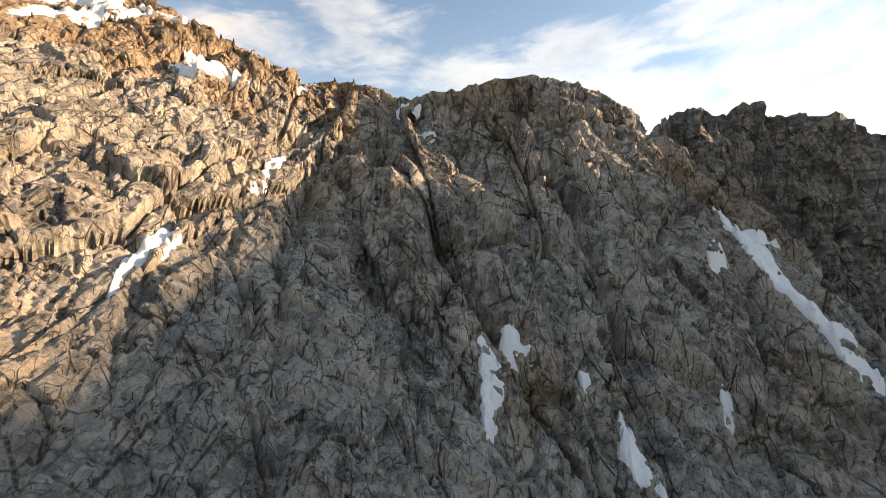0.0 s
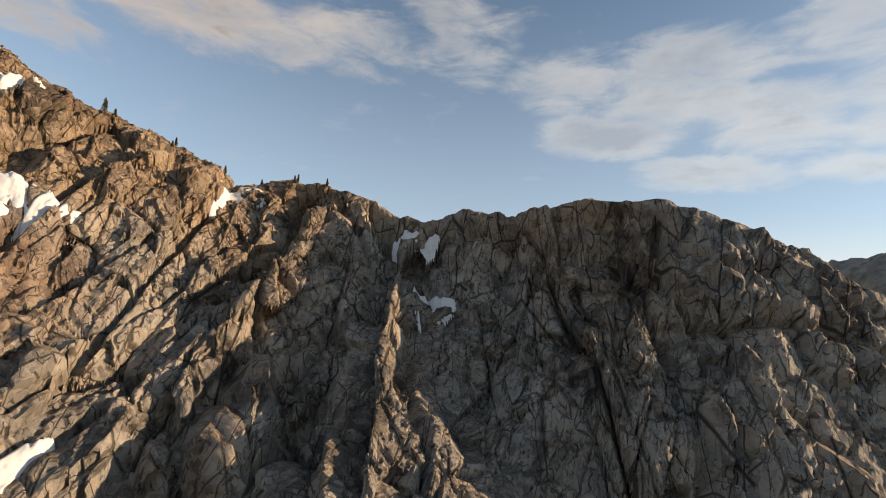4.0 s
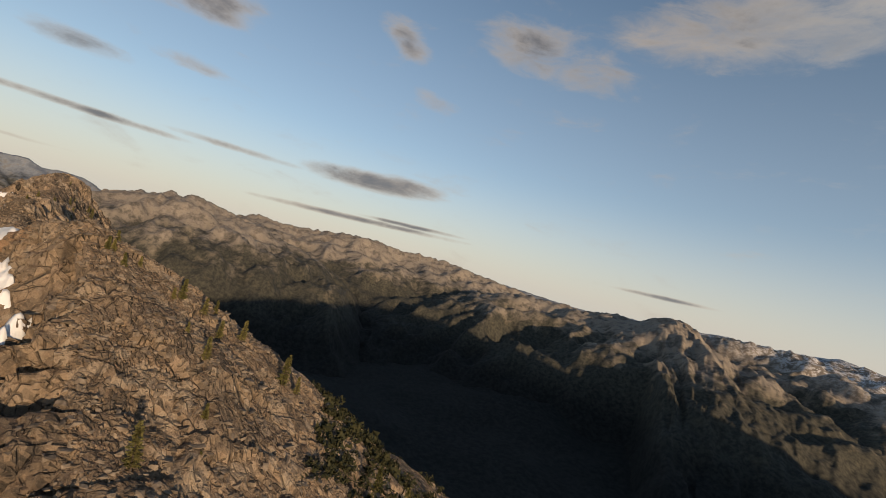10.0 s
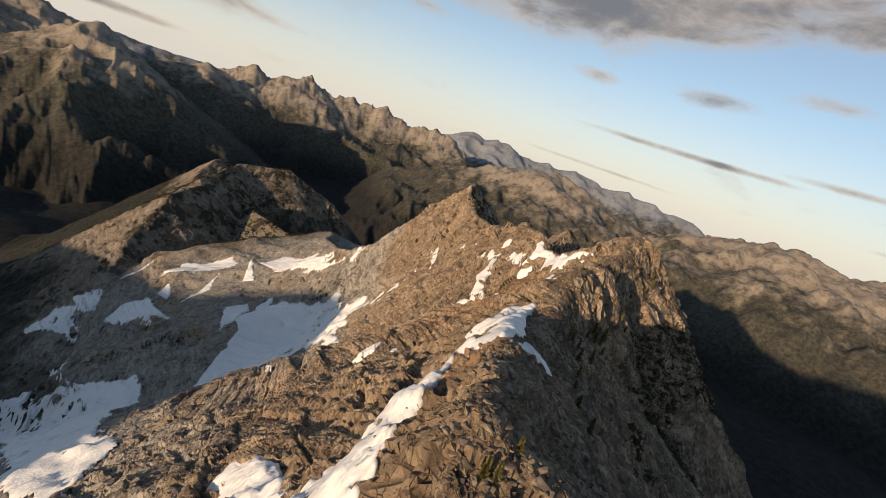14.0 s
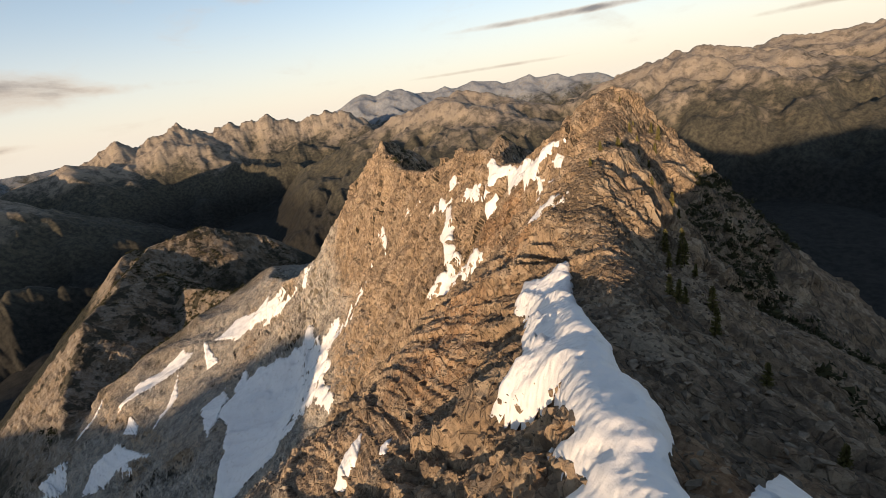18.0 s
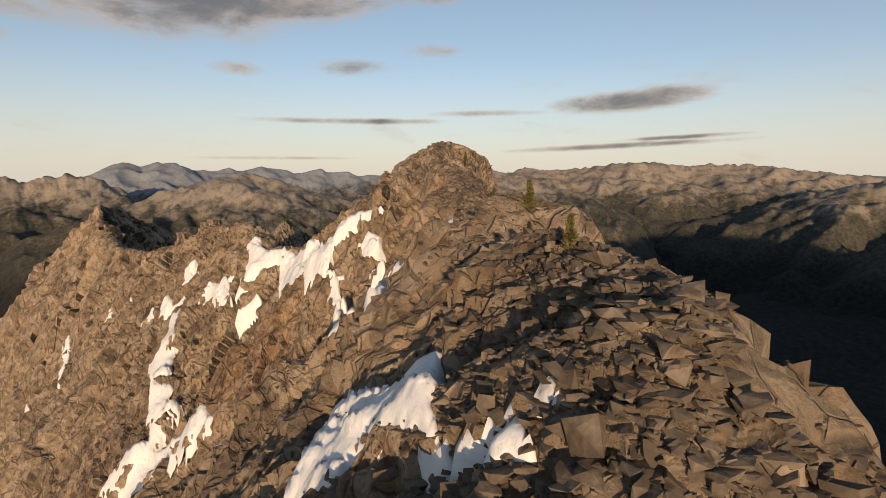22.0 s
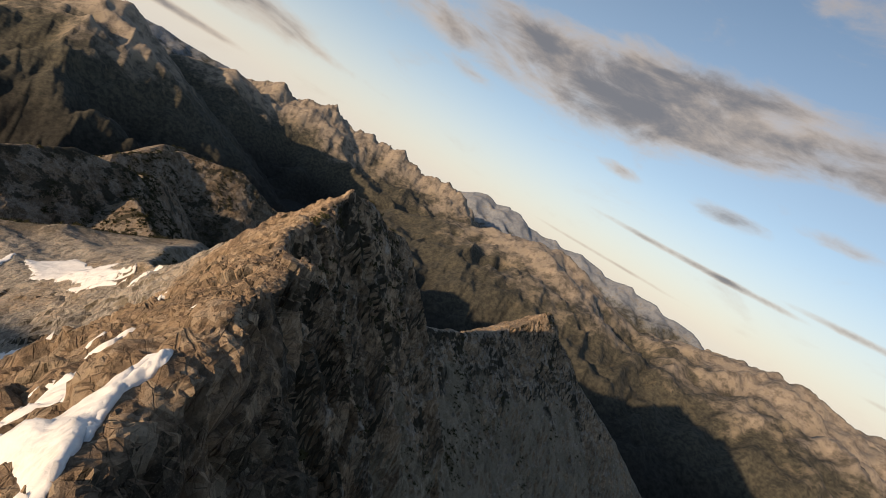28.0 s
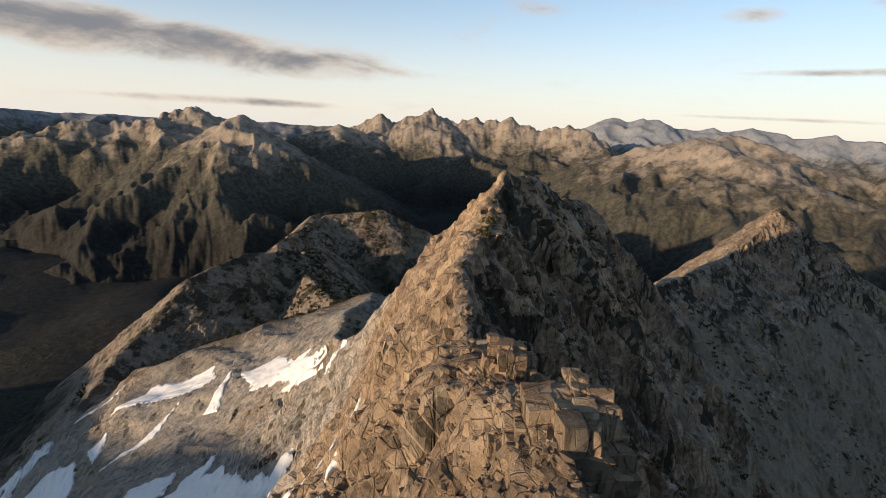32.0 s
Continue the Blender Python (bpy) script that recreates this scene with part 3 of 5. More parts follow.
RIB_SHADE_FOUR = [(-350, -136, 67, 1.6, 1.6), (-366, -114, 45, 2.3, 2.3), (-388, -92, 6, 2.2, 2.2), (-410, -68, -44, 1.6, 1.6)]
RIB_FAR = [(-466, -185, 10, 1.2, 1.2), (-474, -158, -18, 2.0, 2.0), (-486, -120, -62, 1.8, 1.8), (-500, -80, -110, 1.4, 1.4)]
RIB_FAR_TWO = [(-528, -196, 19, 1.2, 1.2), (-536, -165, -10, 2.0, 2.0), (-548, -125, -54, 1.8, 1.8), (-562, -84, -104, 1.4, 1.4)]
RIB_SHOULDER = [(-580, -204, 42, 1.1, 1.0), (-610, -186, 22, 1.1, 1.0), (-632, -167, 0, 1.1, 1.0), (-652, -124, -22, 1.0, 1.0), (-690, -50, -72, 0.9, 0.9)]
# unseen mountainside across the valley, added to shade the cliff foot and the bowl
CREST_UNSEEN = [(660, -540, -110, 0.7, 0.7), (630, -330, -30, 0.7, 0.7), (600, -200, 10, 0.7, 0.7), (590, -60, 42, 0.8, 0.8), (580, 0, 76, 0.9, 0.9), (575, 35, 95, 1.0, 1.0), (570, 70, 100, 1.0, 1.0), (565, 135, 98, 1.2, 1.2), (560, 160, 86, 1.4, 1.4), (555, 174, 82, 1.6, 1.6), (555, 184, 88.5, 1.8, 1.8), (555, 193, 95.5, 2.0, 2.0), (555, 203, 102.5, 2.2, 2.2), (555, 217, 113.5, 2.2, 2.2),
                  (555, 226, 110, 2.2, 2.2), (555, 233, 108, 2.0, 2.0), (553, 246, 108, 1.8, 1.8), (552, 270, 116, 1.8, 1.8), (552, 310, 122, 1.6, 1.6), (560, 395, 124, 1.0, 1.0), (600, 545, 110, 0.7, 0.7)]
RIDGES = [CREST_UNSEEN, CREST_EAST, CREST_STEP, CREST_WALK, CREST_SADDLE, CREST_PEAK, CREST_SOUTH, CREST_HILL, CREST_BRUSH, CREST_FAR_HILL,
          RIB_DOME, RIB_MIDDLE, RIB_BUTTRESS, RIB_SECOND, RIB_RIGHT, RIB_WALL, RIB_SPUR, RIB_FACE, RIB_SUMMIT, RIB_KNOLL, RIB_SHELF, RIB_LEDGE, RIB_KNOB, RIB_TALUS, RIB_TOOTH,
          RIB_SHADE, RIB_SHADE_TWO, RIB_SHADE_THREE, RIB_SHADE_FOUR, RIB_FAR, RIB_FAR_TWO, RIB_SHOULDER]


def ridge_height(x, y, line):
    """Height of a ridge over the plan: its crest, less the fall on either side of it."""
    best = np.full(x.shape, -1e9)
    for (ax, ay, az, al, ar), (bx, by, bz, bl, br) in zip(line, line[1:]):
        ux, uy = bx - ax, by - ay
        n2 = ux * ux + uy * uy
        t = np.clip(((x - ax) * ux + (y - ay) * uy) / n2, 0, 1)
        dx, dy = x - ax - t * ux, y - ay - t * uy
        d = np.sqrt(dx * dx + dy * dy)
        side = 0.5 + 0.5 * (ux * dy - uy * dx) / (np.sqrt(n2) * np.maximum(d, 1e-6))
        fall = (al + (bl - al) * t) * side + (ar + (br - ar) * t) * (1 - side)
        d2 = np.where(d < 2.5, d * d / 5.0, d - 1.25)
        best = np.maximum(best, az + (bz - az) * t - fall * d2)
    return best


def ground_base(x, y):
    wx, wy = x + 3.0 * fractal(x, y, 26, 3, 40), y + 3.0 * fractal(x, y, 26, 3, 50)
    k = 1.1
    parts = np.stack([ridge_height(wx, wy, line) for line in RIDGES])
    top = parts.max(0)
    h = top + k * np.log(np.exp((parts - top) / k).sum(0))
    # the hollow between spire and dome
    h = h - 5.5 * np.exp(-(((x + 16.5) / 5.5) ** 2 + ((y - 131) / 5.0) ** 2))
    # bowl under the peak, and the scree apron on its shaded side
    bowl = -64 - 0.24 * (x + 165) + 0.03 * (y + 150) + 5 * fractal(x, y, 60, 4, 3) + 9 * (0.3 - np.abs(fractal(x + 0.5 * y, y * 0.6, 34, 3, 13)))
    bowl = np.minimum(bowl, -12) - 0.5 * np.maximum(0, x + 170) - 0.35 * np.maximum(0, -310 - y)
    bowl = bowl - 1.3 * np.maximum(0, np.hypot((x + 235) / 1.0, (y + 190) / 1.3) - 125)
    apron = -56 - 0.62 * np.maximum(0, np.hypot(x + 310, y + 50) - 40)
    floor = np.maximum(bowl, apron)
    k = 6.0
    top = np.maximum(h, floor)
    h = top + k * np.log(np.exp((h - top) / k) + np.exp((floor - top) / k))
    # valley bottom
    deep = -430 + 60 * fractal(x, y, 700, 4, 9)
    k = 25.0
    top = np.maximum(h, deep)
    return top + k * np.log(np.exp((h - top) / k) + np.exp((deep - top) / k))


def detail(x, y, z, steep, level):
    """Broken rock on top of the large shape: metres out from it."""
    turn = np.clip((-x - 110) / 60, 0, 1)
    wx, wy, wz = (a + 1.0 * fractal(x, y, 9, 3, k) + 2.6 * fractal(x + 0.6 * z, y + 0.6 * z, 38, 2, k + 3) for a, k in ((x, 60), (y, 66), (z, 70)))
    # along the face, out of it, and up
    along = (wx * 0.97 + wy * 0.25) * (1 - turn) + (wx * 0.45 + wy * 0.9) * turn
    out = (wy * 0.97 - wx * 0.25) * (1 - turn) + (wy * 0.45 - wx * 0.9) * turn
    lean = np.where(x < -42, -0.45, 0.3) * (1 - turn) + 0.25 * turn

    def joint(shear, tall, deep=0.55):
        return np.stack([along + shear * wz, out * deep, wz * tall], 1).astype(np.float32)

    amount = np.clip((steep - 0.25) * 1.1, 0.34, 1.0)
    cliff = np.clip((steep - 0.75) * 1.4, 0, 1)
    bold = 1 + 0.35 * (1 - turn) * cliff
    d = bold * amount * (1.15 * shards(joint(lean, 0.34), 8.5, 11, 0.6, 0.06) + 0.75 * shards(joint(-0.7 * lean - 0.25, 0.42), 5.0, 131, 0.6, 0.06))
    d = d + (1 - 0.25 * turn) * cliff * 2.6 * shards(joint(0.6 * lean, 0.3, 0.4), 21.0, 211, 0.9, 0.05)
    # steep gullies and ribs on the cliffs
    row = along + 5 * fractal(x, z, 30, 3, 171)
    g = fractal(row, z * 0.22, 34, 2, 181)
    g2 = fractal(row + lean * z, z * 0.3, 15, 2, 191)
    d = d + cliff * (2.4 * np.abs(g) - 0.6 - (3.2 - 1.4 * turn) * np.exp(-(g / 0.06) ** 2) - 1.9 * np.exp(-(g2 / 0.05) ** 2))
    # level beds in the wall beside the notch
    beds = np.clip((x - 50) / 6, 0, 1) * np.clip((y - 135) / 8, 0, 1) * cliff
    u = (wz + 0.05 * wx) / 3.1
    d = d + beds * 1.5 * (hash01(np.floor(u).astype(np.int64), np.floor(wx / 11).astype(np.int64), 0 * np.floor(u).astype(np.int64), 7) - 0.3 + 0.5 * (u % 1.0))
    if level <= 3:
        d = d + 0.5 * bold * amount * shards(joint(lean + 0.5, 0.45, 0.8), 2.9, 23, 0.6 - 0.25 * cliff, 0.07)
    if level <= 2:
        d = d + 0.2 * np.clip(amount, 0.5, 1) * shards(joint(-0.2, 0.6, 1.0), 1.45, 37, 0.6 - 0.3 * cliff, 0.1)
    if level <= 1:
        d = d + 0.085 * shards(joint(0.3, 1.0, 1.0), 0.7, 51, 0.5, 0.15)
    # the walked crest is less torn than the faces
    return d * (1 - 0.2 * np.exp(-(((x + 181) / 15) ** 2 + ((y - 61) / 11) ** 2)))


def ground_at(x, y, level=1):
    """The height of the plain shape, its slope in x and y, and how far the broken rock stands out."""
    x, y = np.asarray(x, float), np.asarray(y, float)
    z = ground_base(x, y)
    e = 2.5
    sx, sy = (ground_base(x + e, y) - ground_base(x - e, y)) / (2 * e), (ground_base(x, y + e) - ground_base(x, y - e)) / (2 * e)
    return z, sx, sy, detail(x, y, z, np.hypot(sx, sy), level)


def ground_z(x, y, level=1):
    z, sx, sy, d = ground_at(x, y, level)
    return z + d * np.sqrt(1 + sx * sx + sy * sy)


def ground_point(x, y, level=1):
    """The place on the broken rock that lies out from x, y of the plain shape."""
    z, sx, sy, d = ground_at(x, y, level)
    d = d / np.sqrt(1 + sx * sx + sy * sy)
    return x - sx * d, y - sy * d, z + d


def mesh_object(name, verts, faces, mat, smooth=False):
    me = bpy.data.meshes.new(name)
    faces = np.asarray(faces, np.int32)
    n = faces.shape[1]
    me.vertices.add(len(verts))
    me.vertices.foreach_set("co", np.ascontiguousarray(verts, np.float32).ravel())
    me.loops.add(faces.size)
    me.loops.foreach_set("vertex_index", faces.ravel())
    me.polygons.add(len(faces))
    me.polygons.foreach_set("loop_start", np.arange(0, faces.size, n, dtype=np.int32))
    me.polygons.foreach_set("loop_total", np.full(len(faces), n, np.int32))
    me.polygons.foreach_set("use_smooth", np.full(len(faces), smooth, bool))
    me.update(calc_edges=True)
    me.materials.append(mat)
    return new(name, me)


# ---------------------------------------------------------------- the mountain: square tiles, finer near the way
TILE = 16.0
LEVELS = [(36, 46), (112, 26), (230, 15), (480, 8), (1e9, 3)]


def build_ground():
    way = np.array([r[1:4] for r in PATH])
    way = np.concatenate([way + (np.roll(way, -1, 0) - way) * f for f in (0, 0.25, 0.5, 0.75)])[:-4]
    gx, gy = np.meshgrid(np.arange(-1000, 740, TILE) + TILE / 2, np.arange(-1180, 560, TILE) + TILE / 2)
    gx, gy = gx.ravel(), gy.ravel()
    gz = ground_base(gx, gy)
    near = np.full(len(gx), 1e9)
    for w in way:
        near = np.minimum(near, np.sqrt((gx - w[0]) ** 2 + (gy - w[1]) ** 2 + 0.6 * (gz - w[2]) ** 2))
    near = np.maximum(near - 8, 0)
    # the cliff stands steep: more cells there
    steep = np.hypot(ground_base(gx + 4, gy) - ground_base(gx - 4, gy), ground_base(gx, gy + 4) - ground_base(gx, gy - 4)) / 8
    wall = (gx > -110) & (gx < 110) & (gy > 40) & (gy < 165) & (steep > 0.9)
    all_v, all_f, count, lo = [], [], 0, 0.0
    jobs = []
    for level, (reach, cells) in enumerate(LEVELS):
        pick = (near >= lo) & (near < reach)
        lo = reach
        jobs.append((level, cells, pick & ~wall))
        jobs.append((min(level, 1), max(int(cells * 1.8), 44) if level < 3 else cells * 3, pick & wall))
    for level, cells, pick in jobs:
        tx, ty = gx[pick] - TILE / 2, gy[pick] - TILE / 2
        if not len(tx):
            continue
        step = TILE / cells
        i = np.clip(np.arange(-1, cells + 2), 0, cells)
        u = i * step
        X = (tx[:, None, None] + u[None, None, :] + 0 * u[None, :, None]).astype(float)
        Y = (ty[:, None, None] + u[None, :, None] + 0 * u[None, None, :]).astype(float)
        shape = X.shape
        xs, ys = X.ravel(), Y.ravel()
        px, py, pz = np.empty(X.size), np.empty(X.size), np.empty(X.size)
        for a in range(0, len(xs), 200000):
            c = slice(a, a + 200000)
            z, sx, sy, d = ground_at(xs[c], ys[c], level)
            d = d / np.sqrt(1 + sx * sx + sy * sy)
            px[c], py[c], pz[c] = xs[c] - sx * d, ys[c] - sy * d, z + d
        X, Y, Z = px.reshape(shape), py.reshape(shape), pz.reshape(shape)
        rim = np.zeros(shape[1:], bool)
        rim[0], rim[-1], rim[:, 0], rim[:, -1] = True, True, True, True
        Z[:, rim] -= (0.5, 0.9, 1.6, 3.0, 8.0)[level]
        verts = np.stack([X.ravel(), Y.ravel(), Z.ravel()], 1)
        m = cells + 3
        a = (np.arange(m - 1)[:, None] * m + np.arange(m - 1)[None, :]).ravel()
        quad = np.stack([a, a + 1, a + m + 1, a + m], 1)
        faces = (quad[None] + (np.arange(len(tx)) * m * m)[:, None, None]).reshape(-1, 4) + count
        all_v.append(verts), all_f.append(faces)
        count += len(verts)
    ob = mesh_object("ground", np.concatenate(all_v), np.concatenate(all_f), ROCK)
    tagged(ob, "steep broken grey and brown rock of the mountain ridge", "mountain", kind="structure")


build_ground()

# ---------------------------------------------------------------- valley and far ranges
CENTRE, EYE = (-150.0, 50.0), 106.0


def polar(heading, far, height):
    a = np.radians(heading)
    return CENTRE[0] - np.sin(a) * far, CENTRE[1] + np.cos(a) * far, EYE + far * np.tan(np.radians(height))


def build_valley():
    r = np.concatenate([np.linspace(330, 1100, 22), np.linspace(1150, 4930, 64)])
    h = np.radians(np.linspace(0, 360, 241))
    R, A = np.meshgrid(r, h)
    X, Y = CENTRE[0] - np.sin(A) * R, CENTRE[1] + np.cos(A) * R
    Z = -440 + 70 * fractal(X, Y, 620, 5, 9) + 40 * np.abs(fractal(X, Y, 300, 4, 31)) - 60 * np.clip((800 - R) / 400, 0, 1)
    n, m = R.shape
    a = (np.arange(n - 1)[:, None] * m + np.arange(m - 1)[None, :]).ravel()
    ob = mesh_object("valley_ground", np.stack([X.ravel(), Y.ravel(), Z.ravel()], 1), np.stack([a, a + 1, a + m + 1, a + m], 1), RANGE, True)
    tagged(ob, "wooded valley floor far below the ridge, valley shade in its colour", "valley", kind="structure")


def build_range(crest, fall, rugged, label, k, mat=None, reach=(1500, 600), cells=(520, 130), teeth=0.0):
    """A mountain range along crest: heading, distance, height in degrees over the eye."""
    heads = [c[0] for c in crest]
    line = [(*[float(v) for v in polar(*c)], fall, fall * 0.9) for c in crest]
    far = [c[1] for c in crest]
    order = np.argsort(heads)
    hs = np.linspace(min(heads) - 18, max(heads) + 18, cells[0])
    mid = np.interp(hs, np.array(heads)[order], np.array(far)[order])
    t = np.linspace(-1, 1, cells[1])
    off = np.where(t < 0, t * reach[0], t * reach[1])
    R = np.minimum(mid[:, None] + off[None, :], 4900)
    A = np.radians(hs)[:, None] + 0 * R
    X, Y = CENTRE[0] - np.sin(A) * R, CENTRE[1] + np.cos(A) * R
    wx, wy = X + 70 * fractal(X, Y, 330, 4, k), Y + 70 * fractal(X, Y, 330, 4, k + 5)
    h0 = ridge_height(X, Y, line)
    h1 = ridge_height(wx, wy, line)
    crestness = np.exp(-np.abs(off) / 130.0)[None, :]
    Z = h1 * (1 - crestness) + h0 * crestness
    ribs = 1 - 2 * np.abs(fractal(X, Y, 480, 4, k + 11))
    arc = A * 3000.0
    spurs = np.abs(fractal(arc + 0.5 * off, off * 0.55 - 0.2 * arc, 260, 6, k + 41)) + 0.25 * np.abs(fractal(arc - 0.4 * off, off * 0.5 + 0.2 * arc, 90, 4, k + 47))
    Z = Z + (ribs - 0.72) * 110 * (1 - 0.93 * crestness) + (0.28 - spurs) * 95 * (1 - 0.85 * crestness) + rugged * (0.35 + 0.65 * np.exp(-np.abs(off) / 260.0)[None, :]) * (0.55 * fractal(X, Y, 46, 3, k + 17) + 0.7 * (0.35 - np.abs(fractal(X, Y, 110, 4, k + 23))))
    if teeth:
        Z = Z + teeth * np.exp(-np.abs(off) / 150.0)[None, :] * (1.1 * (0.3 - np.abs(fractal(X, Y, 75, 2, k + 31))) + 0.8 * fractal(X, Y, 36, 3, k + 37))
    i = np.linspace(0, 1, len(hs))
    toe = np.minimum((t[None, :] + 1) / 0.4, np.minimum(i, 1 - i)[:, None] / 0.16)
    toe = np.clip(toe, 0, 1)
    Z = np.maximum(-490 + (Z + 490) * toe * toe * (3 - 2 * toe), -490)
    n, m = R.shape
    a = (np.arange(n - 1)[:, None] * m + np.arange(m - 1)[None, :]).ravel()
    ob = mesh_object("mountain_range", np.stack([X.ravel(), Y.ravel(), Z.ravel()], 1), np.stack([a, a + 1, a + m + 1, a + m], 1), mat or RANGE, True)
    tagged(ob, label, "mountain", "far mountains", kind="structure")


build_valley()
SPIRES = [(166.5, 3600, -3), (166.4, 3600, -1.94), (164.5, 3600, -0.92), (163.1, 3600, -0.35), (161.8, 3600, -0.97), (160.5, 3600, -0.97), (159.4, 3600, -0.04), (157.1, 3600, 0.57), (155.8, 3600, 0.01), (154.5, 3600, -0.55), (151.6, 3600, -0.03), (149.6, 3600, -0.31), (148.3, 3600, 0.26), (146.4, 3600, -0.58), (144.5, 3600, -1.03), (142.1, 3600, -0.35), (140.2, 3600, -0.62), (138, 3600, -2.4)]
BLUE = [(144.6, 4650, -1.56), (139.8, 4650, -0.31), (137.2, 4650, 0.78), (136.2, 4650, 0.56), (135.7, 4650, 0.38), (134.1, 4650, 0.81), (133.8, 4650, 0.65), (132.7, 4650, 0.64), (131.3, 4650, -0.02), (131.2, 4650, -0.09), (128.6, 4650, -0.05), (127.5, 4650, 0.23), (127.2, 4650, -0.17), (126.1, 4650, -0.19), (124.1, 4650, 0.31), (123.8, 4650, 0.27), (121.4, 4650, -0.07), (121, 4650, -0.4), (119.2, 4650, -0.29), (117.7, 4650, 0.06), (117.6, 4650, -0.33), (114.6, 4650, -0.23), (113.4, 4650, -0.8), (110.3, 4650, -0.78)]
TAN = [(136.5, 2700, -4.79), (134, 2700, -2.32), (131.8, 2700, -2.16), (129.7, 2700, -1.79), (128.3, 2700, -1.07), (125.9, 2700, -0.49), (124, 2700, -0.74), (122, 2700, -1.65), (118.4, 2700, -2.67), (113.8, 2700, -4.03)]
TOWER = [(197.3, 3000, -3.63), (195, 3000, -3.2), (193.2, 3000, -2.65), (191.3, 3000, -2.13), (189.1, 3000, -2.52), (186.7, 3000, -1.9), (185, 3000, -1.34), (183.6, 3000, -1.06), (182.3, 3000, -0.38), (181.6, 3000, -1.35), (180.7, 3000, -2.56), (179.3, 3000, -4.09)]
PYRAMID = [(188.1, 2500, -9.24), (184.9, 2500, -6.77), (181.9, 2500, -4.35), (179.6, 2500, -2.39), (178.6, 2500, -1.6), (177.4, 2500, -1.14), (176.3, 2500, -1.85), (174.9, 2500, -3.1), (173.2, 2500, -4.25), (169.7, 2500, -6.63), (165.9, 2500, -9.75)]
KNOB = [(173.7, 3300, -3.91), (171.8, 3300, -2.81), (169.7, 3300, -2.35), (167.5, 3300, -1.51), (165, 3300, -2.27), (161.1, 3300, -3.87), (157.1, 3300, -6.15)]
HAZE_SOUTH = [(215, 4700, -1.2), (200, 4700, -1.3), (192, 4700, -1.5), (182, 4700, -1.6), (172, 4700, -1.7), (165, 4700, -1.8)]
WEST_BACK = [(97.8, 4000, -0.59), (95.8, 4000, -0.65), (93.4, 4000, 0.1), (90.9, 4000, -0.38), (87.2, 4000, -0.14), (83.4, 4000, 0.38), (80.1, 4000, 0.5), (76.5, 4000, 0.14), (71.2, 4000, 0.3), (66.4, 4000, -0.38), (61.2, 4000, -0.84), (57.5, 4000, -1.54)]
WEST_NEAR = [(110.2, 3000, -2.97), (107.5, 3000, -1.79), (106.3, 3000, -1.44), (105, 3000, -0.85), (103.2, 3000, -0.74), (102.2, 3000, -0.05), (101, 3000, -0.44), (99.9, 3000, 0.31), (97.6, 3000, -0.27), (95, 3000, -0.86), (91.5, 3000, -1.98)]
NORTH_WEST = [(70.8, 3300, -4.76), (65.5, 3300, -2.81), (60.7, 3300, -1.55), (58.2, 3300, -1.47), (55.1, 3300, -1.09), (52.1, 3300, -2.19), (50.3, 3300, -1.38), (49, 3300, -0.59), (46.3, 3300, -1.01), (43.4, 3300, 0.24), (41.4, 3000, -0.31), (38.7, 2600, -2.19), (34.8, 2250, -7.1), (28.6, 1950, -13.55)]
SNOWY = [(42.1, 4000, -0.77), (38.7, 4000, -0.33), (34.1, 4000, 0.06), (30.8, 4000, -0.04), (27.8, 4000, 0.17), (25.9, 4000, -0.2), (21.9, 4000, -0.03), (16.7, 4000, 0.63), (14.3, 4000, 0.24), (11.6, 4000, 0.39), (9.5, 4000, 0.14), (7.8, 4000, -0.39), (5.3, 4000, -0.82), (2, 4000, -0.9), (-12, 4000, -1.2), (-28, 4000, -1.2)]
NEAR_SNOWY = [(37.7, 3200, -3.51), (34.5, 3200, -2.77), (32.6, 3200, -2.28), (28.9, 3200, -0.88), (25.7, 3200, -2.53), (23, 3200, -0.74), (19.7, 3200, -0.72), (18.2, 3200, -0.12), (16.1, 3200, -0.37), (12.3, 3200, -0.39), (10.2, 3200, 0.58), (8.1, 3200, -0.04), (6.1, 3200, -1.11), (4.7, 3200, -1.77)]
HAZE_NORTH = [(69, 4750, -0.8), (62.6, 4750, -0.85), (57, 4750, -1.1), (53, 4750, -1.2), (43, 4750, -0.4), (39.7, 4750, -0.2), (35.7, 4750, -0.2), (32.6, 4750, 0.0), (29.7, 4750, 0.6), (26.9, 4750, 0.2), (20, 4750, 0.1), (8, 4750, 0.1), (-6, 4750, -0.3), (-28, 4750, -0.5)]
build_range(SPIRES, 0.66, 20, "jagged row of pink rock spires far off in evening sun", 100, cells=(760, 120), teeth=32.0)
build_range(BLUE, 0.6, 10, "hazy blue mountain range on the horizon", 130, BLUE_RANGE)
build_range(TAN, 0.42, 9, "bare tan mountain with a pale scree fan", 160, teeth=14.0)
build_range(TOWER, 0.5, 14, "dark rocky tower peak with long shoulders", 190, teeth=30.0)
build_range(PYRAMID, 0.6, 12, "pyramid peak of brown rock over a dark valley", 220, reach=(1300, 600), teeth=18.0)
build_range(KNOB, 0.7, 10, "low rocky knob in front of the spires", 250, reach=(800, 500), cells=(160, 70))
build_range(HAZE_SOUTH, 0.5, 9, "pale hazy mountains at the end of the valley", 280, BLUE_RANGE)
build_range(WEST_BACK, 0.42, 12, "grey rocky range with patches of late snow", 310, teeth=18.0)
build_range(WEST_NEAR, 0.36, 12, "sunlit bare mountain with wooded lower slopes", 340, teeth=20.0)
build_range(NORTH_WEST, 0.36, 12, "rocky mountain with a long ridge falling into dark woods", 370, teeth=24.0)
